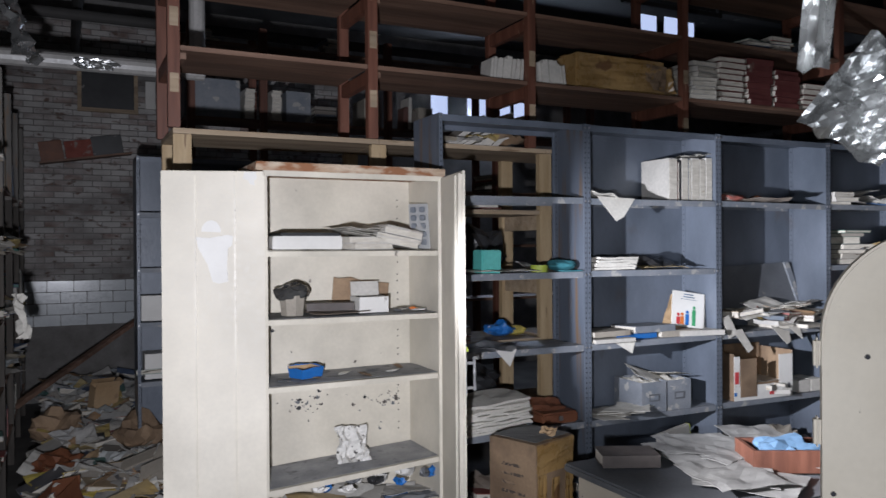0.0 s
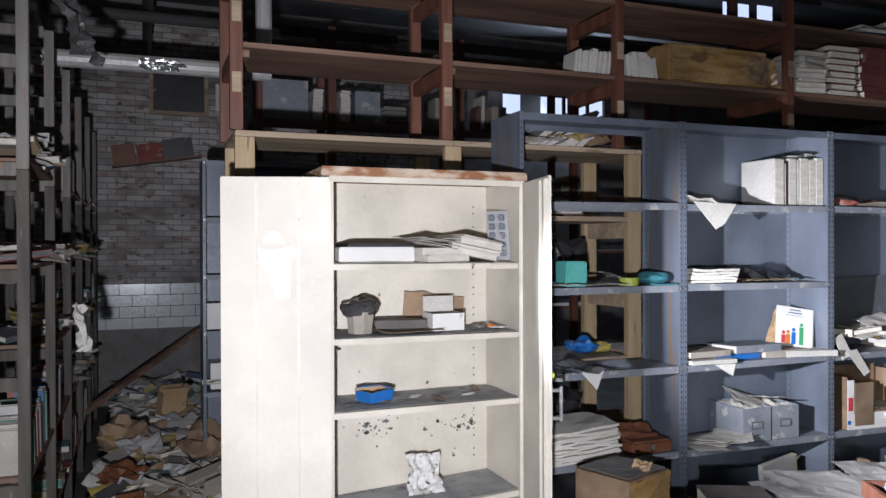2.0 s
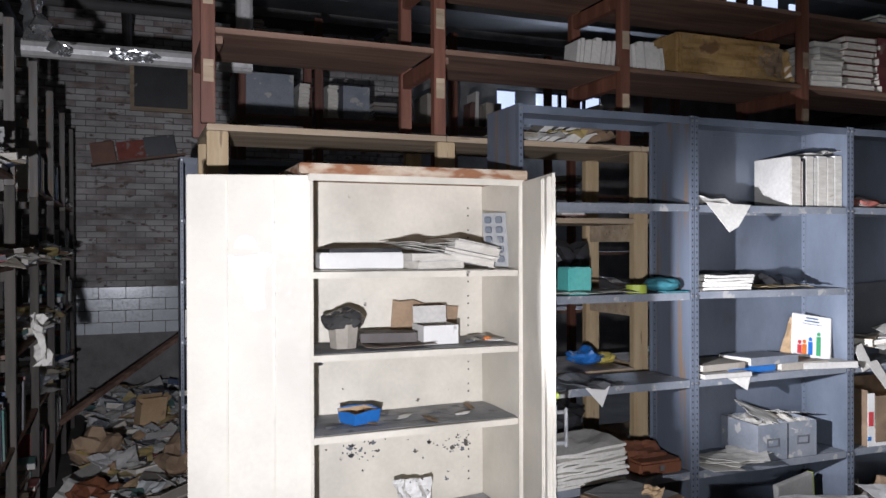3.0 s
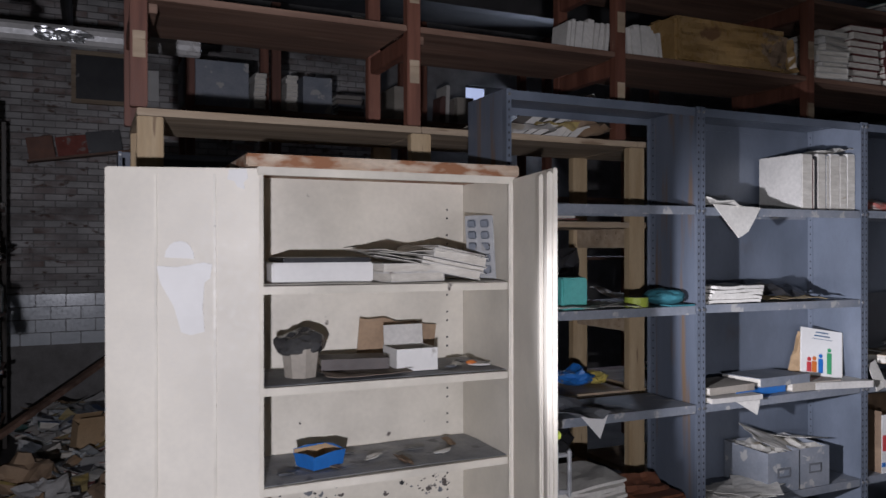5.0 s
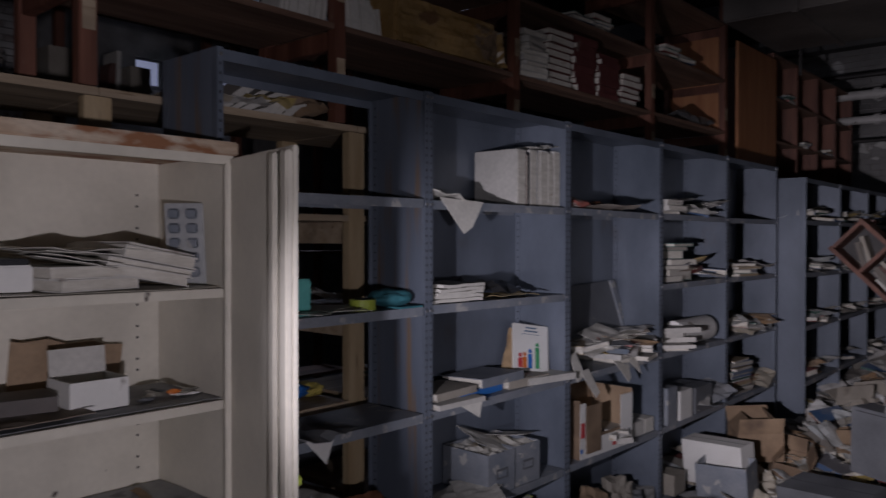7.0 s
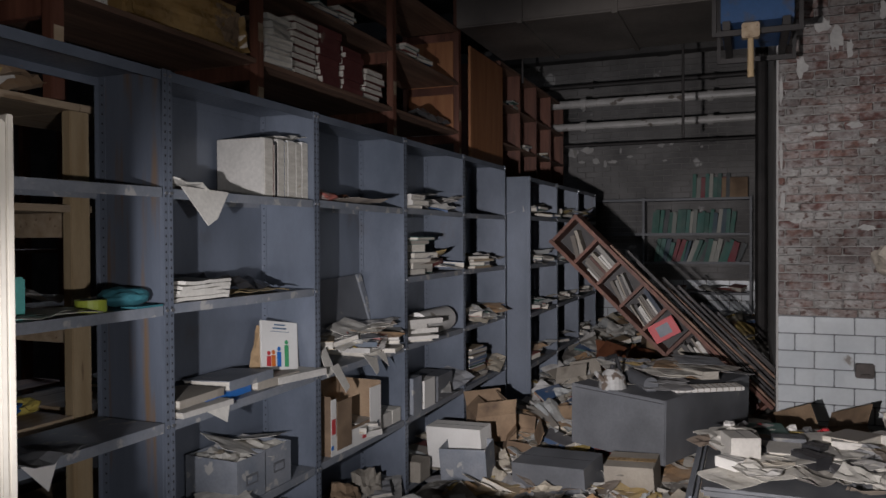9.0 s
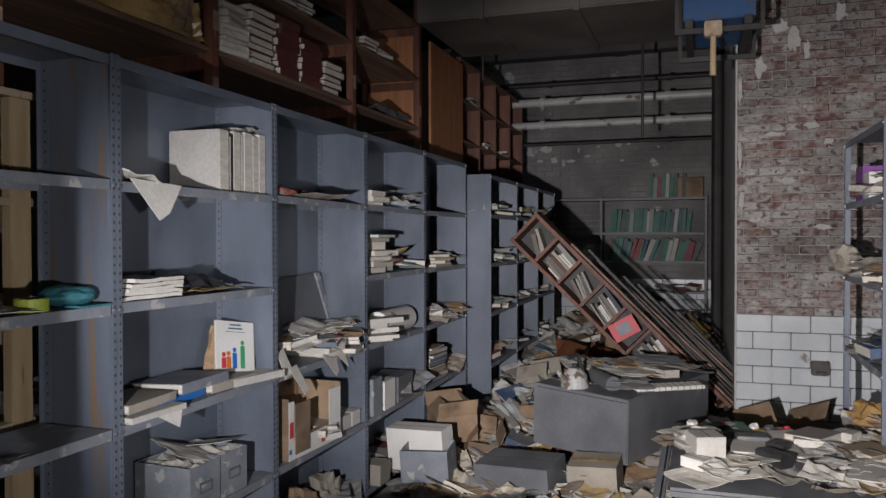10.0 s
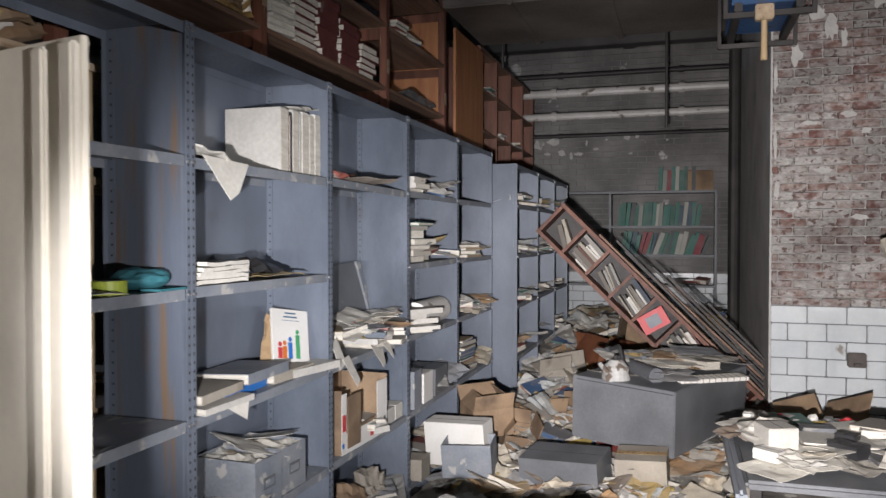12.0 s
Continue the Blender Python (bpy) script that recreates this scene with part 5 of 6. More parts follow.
for x in (3.07, 3.25):
    d = thing("card_file", pose(x, 3.715, L1, 0, 0, -3), "grey steel card drawer full of papers", "drawer", "card drawers")
    for a in ((-0.083, -0.080, -0.125, 0.125, 0, 0.165), (0.080, 0.083, -0.125, 0.125, 0, 0.165), (-0.080, 0.080, -0.125, -0.122, 0, 0.165), (-0.080, 0.080, 0.122, 0.125, 0, 0.165), (-0.080, 0.080, -0.122, 0.122, 0, 0.003)):
        part("panel", boxes(a), GREY_DUSTY, d)
    lh = part("label_holder", boxes((-0.035, 0.035, -0.1295, -0.1255, 0.06, 0.1), bevel=0.001), GREY_DARK, d)
    part("label_card", boxes((-0.026, 0.026, -0.1312, -0.1297, 0.068, 0.092)), GREY_DUSTY, lh)
    part("paper_wad", sheet(0.145, 0.23, 6, 8, 0.025, int(x * 100), thick=0.02), PAPER, d, "heap of loose papers", pose(0, 0, 0.135))
paper(pose(3.12, 3.70, L1 + 0.185, 20, -12, 70), "white sheet sticking out of a drawer", mesh=FLAT[1])
paper(pose(3.26, 3.72, L1 + 0.180, -6, 10, 20), "white sheet sticking out of a drawer", mesh=FLAT[2])
for i in range(5):
    paper(pose(2.74 + 0.05 * i, 3.62 + 0.02 * (i % 2), L1 + 0.010 + 0.007 * i, 0, 4, 35 * i), "white papers spilt on the shelf", mesh=FLAT[i])
fo = thing("binder", pose(3.30, 3.68, L0, 0, -6, 8), "pale green binder standing on a low shelf", "binder")
part("cover", boxes((-0.13, 0.13, -0.015, 0.015, 0, 0.25), bevel=0.003), COVER_PALE, fo)
part("edge", boxes((0.1305, 0.134, -0.015, 0.015, 0, 0.25)), LIME, fo, "lime green edge")
mess(2.75, 3.2, 3.66, 3.76, L0, 5, 6)

# ---- third bay ----
pouch = solid("pouch", lump(0.10, 0.07, 0.05, 0.25, 13), CLOTH_RED, pose(3.70, 3.66, L4), "small red cloth pouch on a shelf", "pouch")
solid("leather_strip", sheet(0.3, 0.1, 10, 4, 0.04, 41, thick=0.006), LEATHER, pose(3.88, 3.70, L4 + 0.03, 0, 4, 5), "curled brown leather strip", "strip")
paper(pose(3.92, 3.63, L4 + 0.01, 0, 5, 60), "white folded paper by the shelf edge", mesh=SHEETS[7])
fs = thing("fallen_shelf", pose(3.585, 3.795, 1.15, -8, 0, 0), "grey steel shelf fallen out of its slots and leaning", "shelf")
# plate coloured darker than the other shelves, for the shade of its slant
part("plate", prism([(0.01, 0.0), (0.885, 0.085), (0.80, 0.350), (0.01, 0.325)], 0.002), GREY_DARK, fs)
part("lip", prism([(0.872, 0.085), (0.915, 0.089), (0.83, 0.354), (0.788, 0.350)], 0.030), GREY_DUSTY, fs, "", pose(0, -0.013, 0))
pile(4.10, 3.68, L2, 4, None, 0.05)
pile(4.30, 3.70, L2, 5, PALE, 0.04, 20)
mess(3.70, 4.35, 3.64, 3.74, L2 + 0.05, 5, 7)
for x, tilt, outline in ((3.70, 0, [(-0.06, 0.01), (0.02, 0.015), (0.085, -0.105), (0.035, -0.125)]), (4.02, 12, [(-0.08, 0.01), (0.10, 0.0), (0.11, -0.06), (0.07, -0.085)]),
                         (4.16, 5, [(-0.07, 0.005), (0.05, 0.01), (0.06, -0.07)]), (3.63, -6, [(-0.04, 0.09), (0.02, 0.10), (0.05, -0.02), (-0.03, -0.03)])):
    solid("paper_corner", prism(outline, 0.002), PAPER, pose(x, 3.577, L2 + 0.004, -14, tilt, 4), "paper slipping over the shelf edge", "paper", "papers slipping off the shelf")
for i in range(9):
    paper(pose(3.86 + 0.055 * i, 3.66 + 0.02 * (i % 3), L2 + 0.10 + 0.012 * (i % 4), rng.uniform(-12, 12), rng.uniform(-22, 14), rng.uniform(20, 150)), "loose paper heaped on spilt books", mesh=FLAT[i % 6])
solid("red_card", boxes((-0.04, 0.04, -0.0015, 0.0015, 0, 0.07)), CLOTH_RED, pose(3.93, 3.61, L2 + 0.07, -30, 20, 10), "small faded red card among papers", "card")
oc = carton(pose(3.90, 3.70, L1, 0, 0, -3), 0.46, 0.24, 0.275, "white printed carton torn open with papers inside", CARD, True, (0, 0, 0, 0), front=0.36)
part("torn_front", boxes((-0.185, -0.06, -0.128, -0.124, 0.02, 0.245), bevel=0.001), CARD, oc, "torn brown inside of the card")
part("torn_front", boxes((-0.2, 0.2, 0.108, 0.112, 0.03, 0.30), bevel=0.001), CARD, oc, "brown inside of the card")
for a in ((-0.229, 0.229, -0.1225, -0.1203, 0.0, 0.085), (0.12, 0.229, -0.1225, -0.1203, 0.086, 0.255), (-0.229, -0.186, -0.1225, -0.1203, 0.086, 0.26), (0.2305, 0.232, -0.12, 0.12, 0, 0.275)):
    part("printed_front", boxes(a), WHITE, oc, "white printed outside of the card")
for x, z, w, h, mt in ((-0.21, 0.10, 0.03, 0.07, RED), (0.10, 0.02, 0.11, 0.02, RED), (0.20, 0.05, 0.02, 0.03, GREY_DARK), (-0.22, 0.03, 0.02, 0.02, BLUE)):
    part("printed_patch", boxes((x - w / 2, x + w / 2, -0.1245, -0.123, z, z + h)), mt, oc, "printed colour patch")
for i in range(4):
    book(PALE[i], pose(3.98 + 0.02 * i, 3.68, L1 + 0.008 + 0.022 * i, 0, 6 - 4 * i, 60 + 25 * i), "paperback inside the torn carton")
for x, mt in ((4.27, COVER_PALE), (4.38, PAPER)):
    carton(pose(x, 3.68, L1), 0.10, 0.16, 0.07, "small pale green card box", mt, False)
for i in range(3):
    solid("paper_bag", lump(0.1, 0.08, 0.17, 0.35, 15 + i), (CARD_GREY, CARD, CARD_GREY)[i], pose(3.68 + 0.25 * i, 3.69, L0), "crumpled paper bag on the low shelf", "bag")
mess(3.7, 4.35, 3.66, 3.76, L0, 4, 6)

# ---- fourth and fifth bays, the forward bays and the bay by the pier ----
mess(4.62, 5.3, 3.66, 3.74, L4, 4, 5)
pile(4.60, 3.68, L4, 4, PALE, 0.02)
pile(4.75, 3.69, L3, 7, None, 0.05, 80)
mess(4.7, 5.3, 3.66, 3.74, L3, 5, 6)
rl = thing("paper_roll", pose(4.95, 3.66, L2 + 0.075, 0, 0, 0), "thick roll of white paper on its side", "paper roll")
part("roll", tube((-0.16, 0, 0.0), (0.30, 0.0, 0.0), 0.075, sides=24), WHITE, rl)
part("core", tube((-0.1615, 0, 0), (-0.1602, 0, 0), 0.03, sides=16), HOLE_SHADE, rl, "dark disc drawn for the hollow core")
pile(4.68, 3.68, L2, 5, PALE, 0.05, 60)
for x, w, h, mt in ((4.62, 0.12, 0.2, GREY_DUSTY), (4.80, 0.16, 0.16, WHITE), (5.05, 0.24, 0.15, GREY_DARK), (4.63, 0.14, 0.11, CARD_GREY)):
    carton(pose(x, 3.68 if mt is not CARD_GREY else 3.64, L1 if mt is not CARD_GREY else L0), w, 0.2, h, "small box among shelf clutter", mt, False)
mess(4.7, 5.3, 3.65, 3.74, L1, 3, 5)
FAR["on"] = True
mess(4.6, 5.3, 3.65, 3.74, L0, 5, 6)
pile(5.75, 3.68, L3, 4, PALE, 0.05, 70)
mess(5.6, 6.25, 3.66, 3.74, L3, 2, 4)
mess(5.6, 6.25, 3.66, 3.74, L2, 6, 8)
for i in range(9):
    book(PALE[i % 5], pose(5.75, 3.70, L1 + 0.026 * i, 0, 0, 85 + rng.uniform(-5, 5)), "pale ledger in a tall pile")
mess(5.9, 6.25, 3.66, 3.74, L1, 3, 5)
mess(5.6, 6.25, 3.66, 3.74, L0, 4, 6)
for i in range(3):
    for z in LEVELS:
        mess(6.52 + 0.91 * i, 7.2 + 0.91 * i, 3.49, 3.57, z + 0.002, rng.randrange(2, 6), 3)
FAR["on"] = False
base = pose(5.30, 1.15, 0, 0, 0, 180)
for z, n in ((L4, 3), (L3, 5), (L2, 6), (L1, 5), (L0, 4)):
    mess(0.15, 0.8, 0.08, 0.2, z, n, 7, base)
carton(base @ pose(0.18, 0.14, L4 + 0.002), 0.18, 0.2, 0.17, "purple and white printed box on the open bay", PURPLE, False, trim=None)
carton(base @ pose(0.36, 0.14, L4 + 0.002), 0.12, 0.2, 0.13, "white printed box on the open bay", WHITE, False)
solid("paper_bag", lump(0.09, 0.07, 0.16, 0.4, 33), CARD_GREY, base @ pose(0.06, 0.0, L3), "torn pale paper bag hanging out of the bay", "bag")
solid("paper_bag", lump(0.12, 0.1, 0.16, 0.4, 35), AMBER, base @ pose(0.3, 0.08, L1), "crumpled orange paper bag in the bay", "bag")
carton(pose(5.62, 1.38, heap(5.62, 1.38) - 0.05, 0, 20, 30), 0.4, 0.3, 0.24, "tilted brown carton beside the pier", CARD, True, (120, 0, 100, 0))

# ---- blue crate and mallet hanging by the pier ----
cr = thing("crate", pose(5.479, 1.625, 2.865), "blue plastic crate on a high steel bracket", "crate")
for a in ((-0.35, 0.3, -0.02, -0.01, 0, 0.32), (-0.35, 0.3, 0.34, 0.35, 0, 0.32), (-0.35, -0.34, -0.01, 0.34, 0, 0.32), (0.29, 0.3, -0.01, 0.34, 0, 0.32), (-0.34, 0.29, -0.01, 0.34, 0, 0.01)):
    part("wall", boxes(a, bevel=0.002), CRATE_BLUE, cr)
part("rim", boxes((-0.37, -0.351, -0.04, 0.37, 0.26, 0.3), bevel=0.003), CRATE_BLUE, cr)
br = thing("bracket", pose(5.479, 1.625, 2.865), "black steel bracket hung from the ceiling", "bracket")
for y in (0.0, 0.3):
    part("bar", boxes((-0.4, 0.36, y, y + 0.04, -0.05, -0.002), bevel=0.003), IRON, br)
for x, y in ((-0.39, -0.062), (-0.39, 0.372), (0.32, -0.062), (0.32, 0.372)):
    part("hanger", boxes((x, x + 0.022, y, y + 0.022, -0.08, 1.43)), IRON, br)
for x in (-0.39, 0.32):
    part("cross_bar", boxes((x, x + 0.025, -0.039, 0.371, -0.08, -0.051)), IRON, br)
ml = thing("mallet", pose(5.045, 1.822, 2.545), "pale wooden mallet hanging head up", "mallet")
part("head", boxes((-0.032, 0.032, -0.045, 0.045, 0.205, 0.285), bevel=0.006), WOOD_PALE, ml)
part("handle", tube((0, 0, 0.0), (0, 0, 0.2045), 0.017, 0.015), WOOD_PALE_POST, ml)

# ---- fallen bookcase leaning on the litter ----
lean = Matrix(((0, 1, 0, 6.5), (-0.701, 0, 0.713, 1.87), (0.713, 0, 0.701, 0.278), (0, 0, 0, 1)))


def narrow_case(m, material, label):
    c = thing("bookcase", m, label, "bookcase", "fallen bookcases")
    for x in (0, 0.27):
        part("side", boxes((x - 0.004, x + 0.024, -0.006, 0.24, 0, 1.98), bevel=0.003), material, c)
    for i in range(9):
        z = 0.03 + i * 0.24
        part("shelf", boxes((0.0255, 0.2645, 0.0, 0.235, z, z + 0.024), bevel=0.002), material, c)
    part("back", boxes((0.0255, 0.2645, 0.236, 0.242, 0.03, 1.97)), IRON, c, "dark back board")
    return c


PALE_DULL = [book_meshes(0.15, 0.19, 0.012 + 0.004 * i, CARD_GREY) for i in range(4)]
narrow_case(lean, WOOD_POST, "narrow red-brown bookcase fallen over with books still inside")
bundle = thing("slat_bundle", lean, "loose dark timber slats fallen with the bookcase", "timber")
for i in range(9):
    w0 = 0.30 + 0.022 * i
    part("slat", boxes((w0, w0 + 0.016, 0.02 + 0.05 * (i % 4), 0.10 + 0.05 * (i % 4), -0.25 + 0.05 * (i % 3), 1.62 - 0.11 * i), bevel=0.003), IRON if i % 3 else WOOD_RED, bundle, "", pose(0, 0, 0, 0, 1.2 * math.sin(i * 1.7), 0))
for i, share in enumerate((0.85, 0.8, 0.95, 0.0, 0.9, 0.65, 0.95, 0.4)):
    if share:
        row(0.035, 0.035 + 0.225 * share, 0.065, 0.056 + i * 0.24, DULL + PALE_DULL + SMALL, (6, -3, 9, 0, 14, 22, 4, 28)[i], "sooty book still standing in the fallen bookcase", lean)
rbk = solid("red_book", boxes((-0.1, 0.1, -0.012, 0.012, -0.07, 0.07), bevel=0.002), RED, lean @ pose(0.14, 0.0, 0.90, 0, 15, 0), "red picture book stuck in the fallen bookcase", "book")
part("cover_patch", boxes((-0.05, 0.05, -0.0145, -0.0125, -0.04, 0.04)), GREY_DUSTY, rbk, "plain pale patch printed on the cover")

# ---- grey cabinet on its side, with things on it ----
fc = thing("steel_cabinet", pose(5.015, 2.251, 0.428, 1.5, -1, -24.8), "plain grey steel cabinet lying on its side in the litter", "cabinet")
part("body", boxes((-0.02, 1.0, 0.0, 0.64, 0, 0.365), bevel=0.006), GREY_DARK, fc)
part("seam", boxes((-0.022, -0.0205, 0.01, 0.61, 0.345, 0.349)), HOLE_SHADE, fc)
top = pose(5.015, 2.251, 0.428, 1.5, -1, -24.8) @ pose(0, 0, 0.366)
for i in range(26):
    paper(top @ pose(rng.uniform(0.16, 0.9), rng.uniform(0.08, 0.58), 0.006 + 0.003 * i, rng.uniform(-7, 7), rng.uniform(-7, 7), rng.uniform(0, 360)), "loose paper lying on the grey cabinet", "papers on the cabinet", rng.choice(SHEETS + FLAT))
for x, y, k in ((0.55, 0.42, PALE[0]), (0.75, 0.3, PALE[3]), (0.6, 0.15, BOOKS[5]), (0.8, 0.5, BOOKS[8])):
    book(k, top @ pose(x, y, 0.02, rng.uniform(-5, 5), rng.uniform(-5, 5), rng.uniform(0, 360)), "book lying on the grey cabinet")
jug = thing("kettle", pose(5.233, 2.583, 0.789), "dull white enamel kettle with a broken handle", "kettle")
part("pot", tube((0, 0, 0), (0, 0, 0.085), 0.085, 0.072, 20), KETTLE, jug)
sd = part("shoulder", tube((0, 0, 0.0855), (0, 0, 0.125), 0.072, 0.035, 20), KETTLE, jug)
part("knob", tube((0, 0, 0.1255), (0, 0, 0.15), 0.012, 0.016, 10), BLACK, sd)
part("spout", tube((-0.05, 0.04, 0.05), (-0.11, 0.08, 0.115), 0.02, 0.012), KETTLE, jug)
part("handle", tube((0.05, -0.04, 0.10), (0.02, -0.015, 0.20), 0.011, 0.011), BLACK, jug)
part("handle_grip", tube((0.02, -0.015, 0.20), (-0.05, 0.03, 0.19), 0.013, 0.012), BLACK, jug)
solid("pipe_offcut", tube((-0.16, 0, 0.045), (0.16, 0.05, 0.045), 0.045, sides=18), GREY_DARK, pose(5.352, 2.411, 0.791, 0, 0, 20), "short grey pipe offcut on the cabinet", "pipe")
ld2 = thing("light_diffuser", pose(5.36, 2.06, 0.80, 4, -1, -62), "white ribbed panel lying on the cabinet", "panel")
part("plate", boxes((-0.21, 0.21, -0.05, 0.05, 0, 0.022), bevel=0.003), WHITE, ld2)
for i in range(11):
    part("rib", boxes((-0.19 + 0.038 * i - 0.002, -0.19 + 0.038 * i + 0.002, -0.052, 0.05, 0.0, 0.0245)), CARD_GREY, ld2, "dark rib")
for x, y, z, w, d, h, a, mt, lab in ((4.87, 3.41, 0.35, 0.36, 0.14, 0.24, -8, WHITE, "white printed carton standing in the litter"), (4.75, 3.32, 0.34, 0.27, 0.2, 0.18, -6, GREY_DUSTY, "open grey steel drawer in the litter"),
                                     (4.78, 2.80, 0.31, 0.42, 0.28, 0.17, -10, GREY_DARK, "dented dark grey steel box in the litter"), (4.89, 2.41, 0.29, 0.26, 0.24, 0.19, -12, CARD_GREY, "bundle of newspapers tied in a block"),
                                     (5.32, 3.37, 0.42, 0.26, 0.24, 0.17, 25, CARD, "open brown carton in the litter")):
    carton(pose(x, y, z, 4, -3, a - 90 if w > 0.3 else a - 80), w, d, h, lab, mt, mt in (GREY_DUSTY, CARD), (0, 0, 0, 0) if mt is GREY_DUSTY else (110, 60, 130, 40))

# ---- table and desk ----
tb = thing("table", pose(0, 0, 0), "dark metal table with a rounded rim, heaped with papers", "table")
part("top", boxes((3.70, 4.66, 0.98, 2.00, 0.705, 0.74), bevel=0.012), GREY_DARK, tb)
part("rim", boxes((3.52, 4.5, 2.005, 2.045, 0.695, 0.755), bevel=0.015), GREY_DUSTY, tb)
for x, y in ((3.85, 1.02), (4.66, 1.02), (3.85, 1.93), (4.66, 1.93)):
    part("leg", boxes((x, x + 0.04, y, y + 0.04, 0, 0.70), bevel=0.004), IRON, tb)
for _ in range(34):
    x, y = rng.uniform(3.80, 4.58), rng.uniform(1.08, 1.93)
    paper(pose(x, y, 0.752 + rng.uniform(0, 0.03), rng.uniform(-6, 6), rng.uniform(-6, 6), rng.uniform(0, 360)), "pale paper spread on the table", mesh=rng.choice(FLAT + SHEETS[:4]))
for _ in range(46):
    paper(pose(rng.uniform(3.78, 4.60), rng.uniform(1.0, 1.96), 0.765 + rng.uniform(0, 0.03), rng.uniform(-14, 14), rng.uniform(-14, 14), rng.uniform(0, 360)), "small scrap of paper on the table", "scraps on the table", rng.choice(SCRAPS))
for i in range(9):
    carton(pose(rng.uniform(3.9, 4.65), rng.uniform(1.05, 1.9), 0.762, 0, 0, rng.uniform(0, 360)), rng.uniform(0.07, 0.14), rng.uniform(0.06, 0.1), rng.uniform(0.02, 0.05), "small flat box among papers on the table", (WHITE, GREY_DARK, BLACK, COVER_PALE)[i % 4], False)
for x, y, k in ((4.20, 1.62, PALE[2]), (4.05, 1.45, BOOKS[3]), (4.45, 1.40, BOOKS[6]), (4.0, 1.25, PALE[4]), (4.30, 1.20, BOOKS[9]), (4.55, 1.75, BOOKS[12]), (4.1, 1.1, PALE[1]), (4.55, 1.1, BOOKS[2]), (4.4, 1.55, PALE[0])):
    book(k, pose(x, y, 0.765, rng.uniform(-3, 3), rng.uniform(-3, 3), rng.uniform(0, 360)), "dusty book lying on the cluttered table")
carton(pose(4.05, 1.86, 0.768, 0, 0, 20), 0.13, 0.12, 0.10, "small white card box on the table", COVER_PALE, False)
solid("paper_wad", lump(0.14, 0.1, 0.1, 0.4, 25), PAPER, pose(4.2, 1.88, 0.755), "crumpled wad of grey papers on the table", "paper")
for i in range(7):
    solid("trinket", lump(0.03, 0.025, 0.035, 0.4, 27 + i, 2), (RED, STEEL, WHITE, GREY_DARK)[i % 4], pose(4.62, 1.5 + 0.07 * i, 0.76), "small shiny odds and ends on the table", "trinket", "odds and ends")
DESK_SHEETS = [as_mesh(sheet(0.26 + 0.05 * i, 0.34, 8, 8, 0.012, 640 + i), PAPER_GREY) for i in range(4)]
ds = thing("desk", pose(0, 0, 0), "beige steel desk with paper-strewn top", "desk")
part("top", boxes((2.08, 3.25, 2.25, 3.05, 0.655, 0.69), bevel=0.008), GREY_DARK, ds)
part("pedestal", boxes((2.12, 2.55, 2.32, 3.0, 0, 0.654), bevel=0.006), BEIGE, ds)
part("leg", boxes((3.16, 3.2, 2.3, 3.0, 0, 0.654), bevel=0.004), IRON, ds)
for _ in range(12):
    paper(pose(rng.uniform(2.4, 3.1), rng.uniform(2.45, 2.95), 0.705 + rng.uniform(0, 0.03), 0, 0, rng.uniform(0, 360)), "grey paper spread on the desk", mesh=DESK_SHEETS[_ % 4])
book(book_meshes(0.16, 0.24, 0.05, COVER_BROWN), pose(2.30, 2.90, 0.70, 0, 0, 65), "thick book lying on the desk corner")
tr = thing("drawer_tray", pose(2.85, 2.56, 0.70, 0, 0, -28), "brown wooden tray with a blue cloth in it", "tray")
for a in ((-0.17, 0.17, -0.11, -0.095, 0, 0.09), (-0.17, 0.17, 0.095, 0.11, 0, 0.09), (-0.17, -0.155, -0.095, 0.095, 0, 0.09), (0.155, 0.17, -0.095, 0.095, 0, 0.09), (-0.155, 0.155, -0.095, 0.095, 0, 0.01)):
    part("side", boxes(a), WOOD_POST, tr)
part("cloth", lump(0.13, 0.08, 0.11, 0.35, 43), CLOTH_BLUE, tr, "crumpled blue cloth", pose(0, 0, 0.011))

# ---- beige door plate and hanging foil near the start ----
pl = thing("machine_guard", pose(1.672, 1.484, 0, 0, 0, -45), "beige enamelled machine guard with a rounded top", "machine guard")
arc = [(0.0, 0.0), (0.0, 1.415)] + [(0.24 - 0.24 * math.cos(radians(a)), 1.415 + 0.24 * math.sin(radians(a))) for a in range(6, 91, 6)] + [(0.62, 1.655), (0.62, 0.0)]
part("plate", prism(arc, 0.03), BEIGE, pl)
part("edge_bead", prism([(x + (0.004 if x < 0.3 else -0.004), z - 0.004) for x, z in arc[1:-1]] + [(x + 0.012 if x < 0.3 else x - 0.012, z - 0.012) for x, z in reversed(arc[1:-1])], 0.004), BEIGE, pl, "rolled edge of the guard", pose(0, -0.0045, 0))
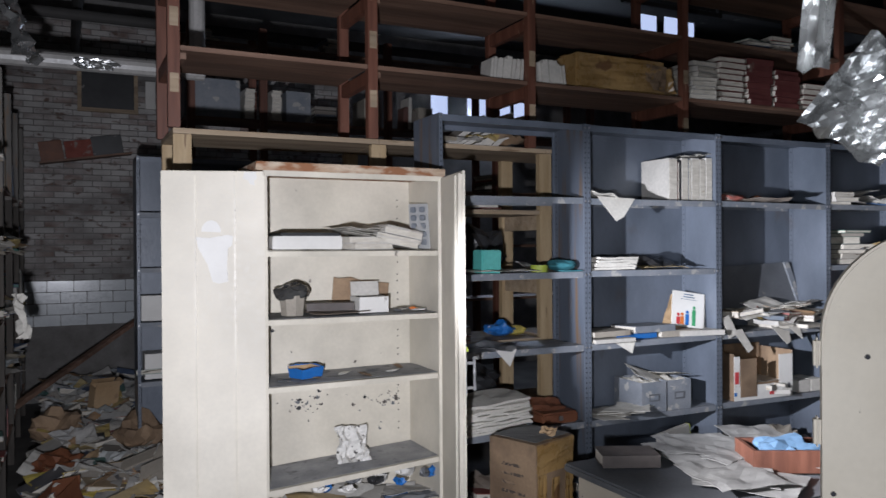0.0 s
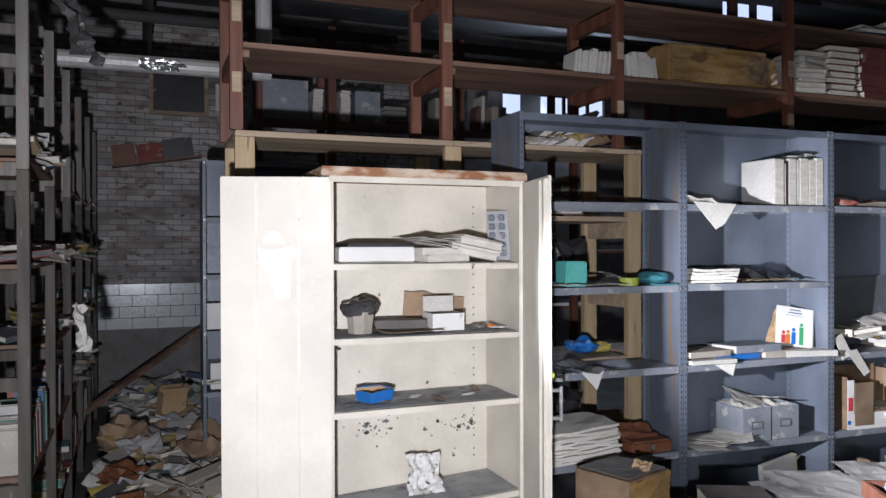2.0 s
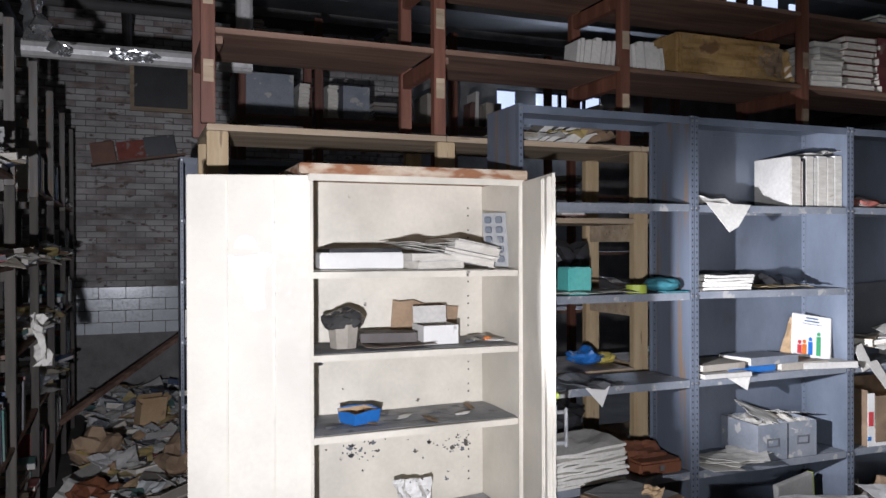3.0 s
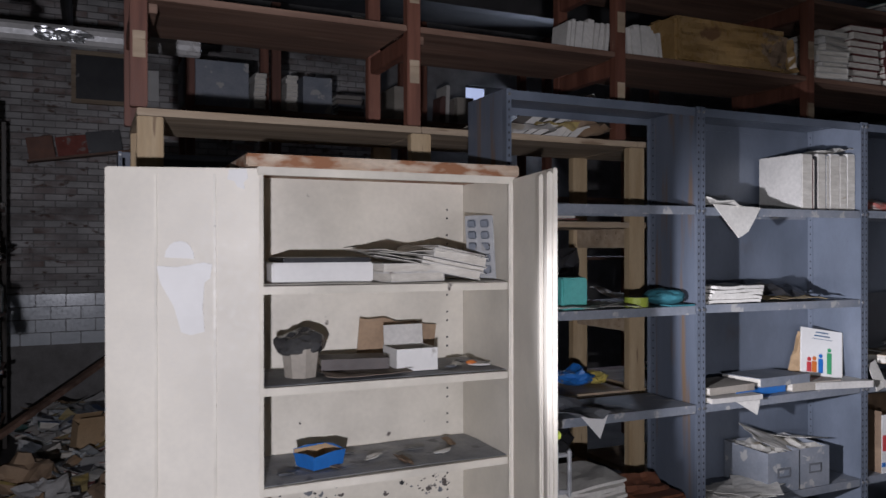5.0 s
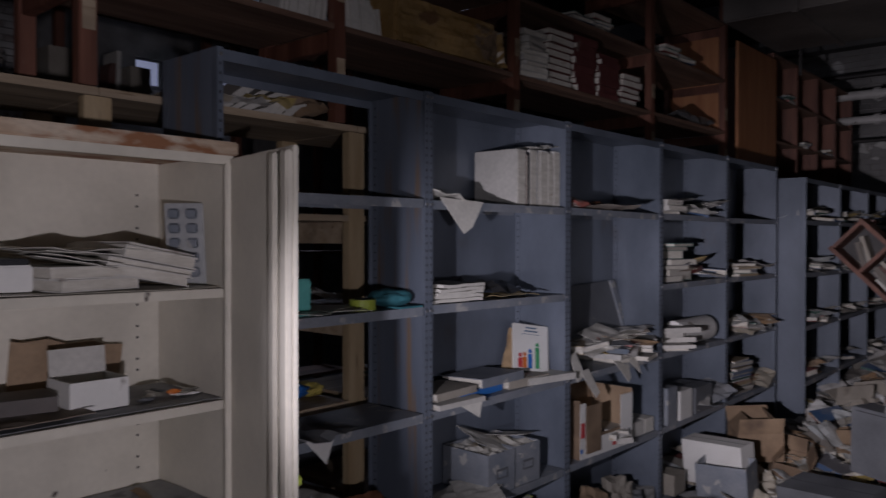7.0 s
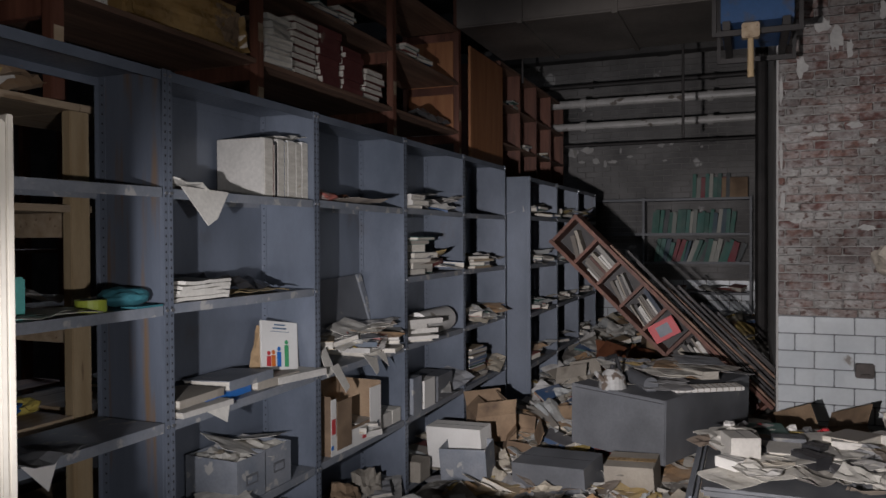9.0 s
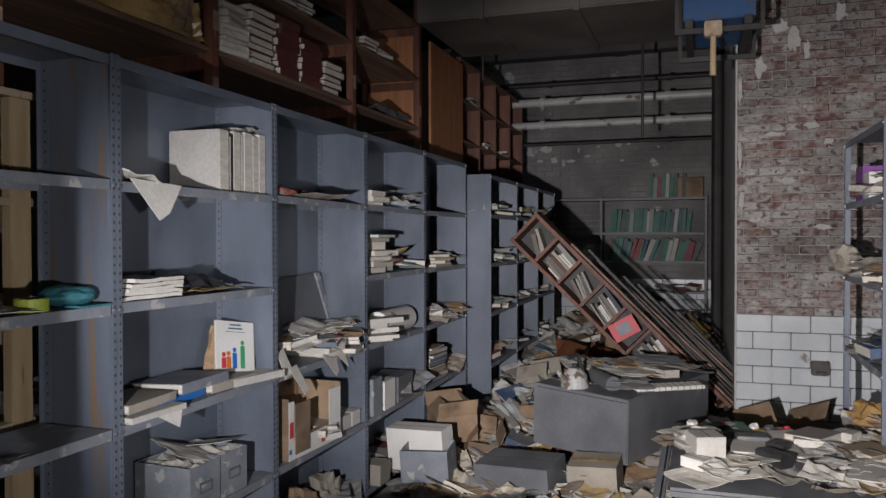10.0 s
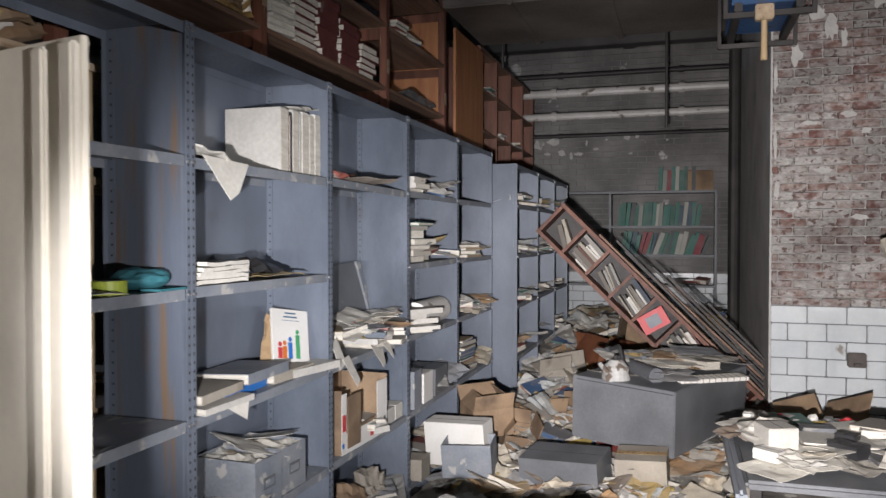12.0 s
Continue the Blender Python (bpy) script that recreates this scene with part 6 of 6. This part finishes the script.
for z in (1.345, 1.17):
    part("hinge", boxes((-0.016, -0.001, 0.0, 0.03, z, z + 0.067), bevel=0.006), BEIGE, pl)
for x, z in ((0.09, 1.375), (0.022, 1.07), (0.3, 1.3)):
    part("rivet_hole", tube((x, -0.0012, z), (x, -0.0003, z), 0.006, sides=10), HOLE_SHADE, pl, "dark disc drawn for a rivet hole")
part("base", boxes((-0.02, 0.66, -0.1, 0.15, 0, 0.04)), IRON, pl)
fl = thing("hanging_foil", pose(1.365, 1.17, 1.865, 0, 0, -48), "crumpled silver foil insulation hanging from the ceiling", "foil")
part("foil", sheet(0.15, 0.19, 16, 16, 0.06, 55, thick=0.004), FOIL, fl, "", pose(0.02, 0.02, 0.0, 80, 38, 0))
part("foil", sheet(0.10, 0.30, 10, 16, 0.06, 57, thick=0.004), FOIL, fl, "", pose(0.09, 0.0, 0.20, 84, -8, 12))
part("strand", sheet(0.05, 0.34, 4, 14, 0.05, 59, thick=0.003), FOIL, fl, "torn shiny strand", pose(-0.06, 0.0, 0.22, 86, 5, 0))
part("wire", tube((0.05, 0.0, 0.3), (0.05, 0.0, 2.37), 0.004, sides=6), IRON, fl)

# ---- made-up glowing slips in a frame, for daylight glints behind the racks ----
hp = structure("window_2", boxes((4.7, 5.9, 5.80, 5.84, 3.50, 3.54), (4.7, 5.9, 5.80, 5.84, 3.80, 3.84), (4.7, 4.74, 5.80, 5.84, 3.84, 4.3), (5.86, 5.9, 5.80, 5.84, 3.84, 4.3)), IRON, "made-up frame for glowing glints below the ceiling")
for x0, x1, z1 in ((4.82, 5.09, 3.72), (5.19, 5.35, 3.73), (5.48, 5.55, 3.71)):
    part("pane", boxes((x0, x1, 5.815, 5.825, 3.56, z1)), DAY, hp, "glowing slip for a daylit glint")

heap_mesh("book_heap", [(k[0], m) for k, m in FAR["book"]], COVER_FAR, "many books strewn and shelved further off")
heap_mesh("page_heap", [(k[1], m) for k, m in FAR["book"]], PAGES, "page blocks of the books further off")
heap_mesh("paper_heap", FAR["paper"], PAPER_FAR, "many loose papers strewn further off")
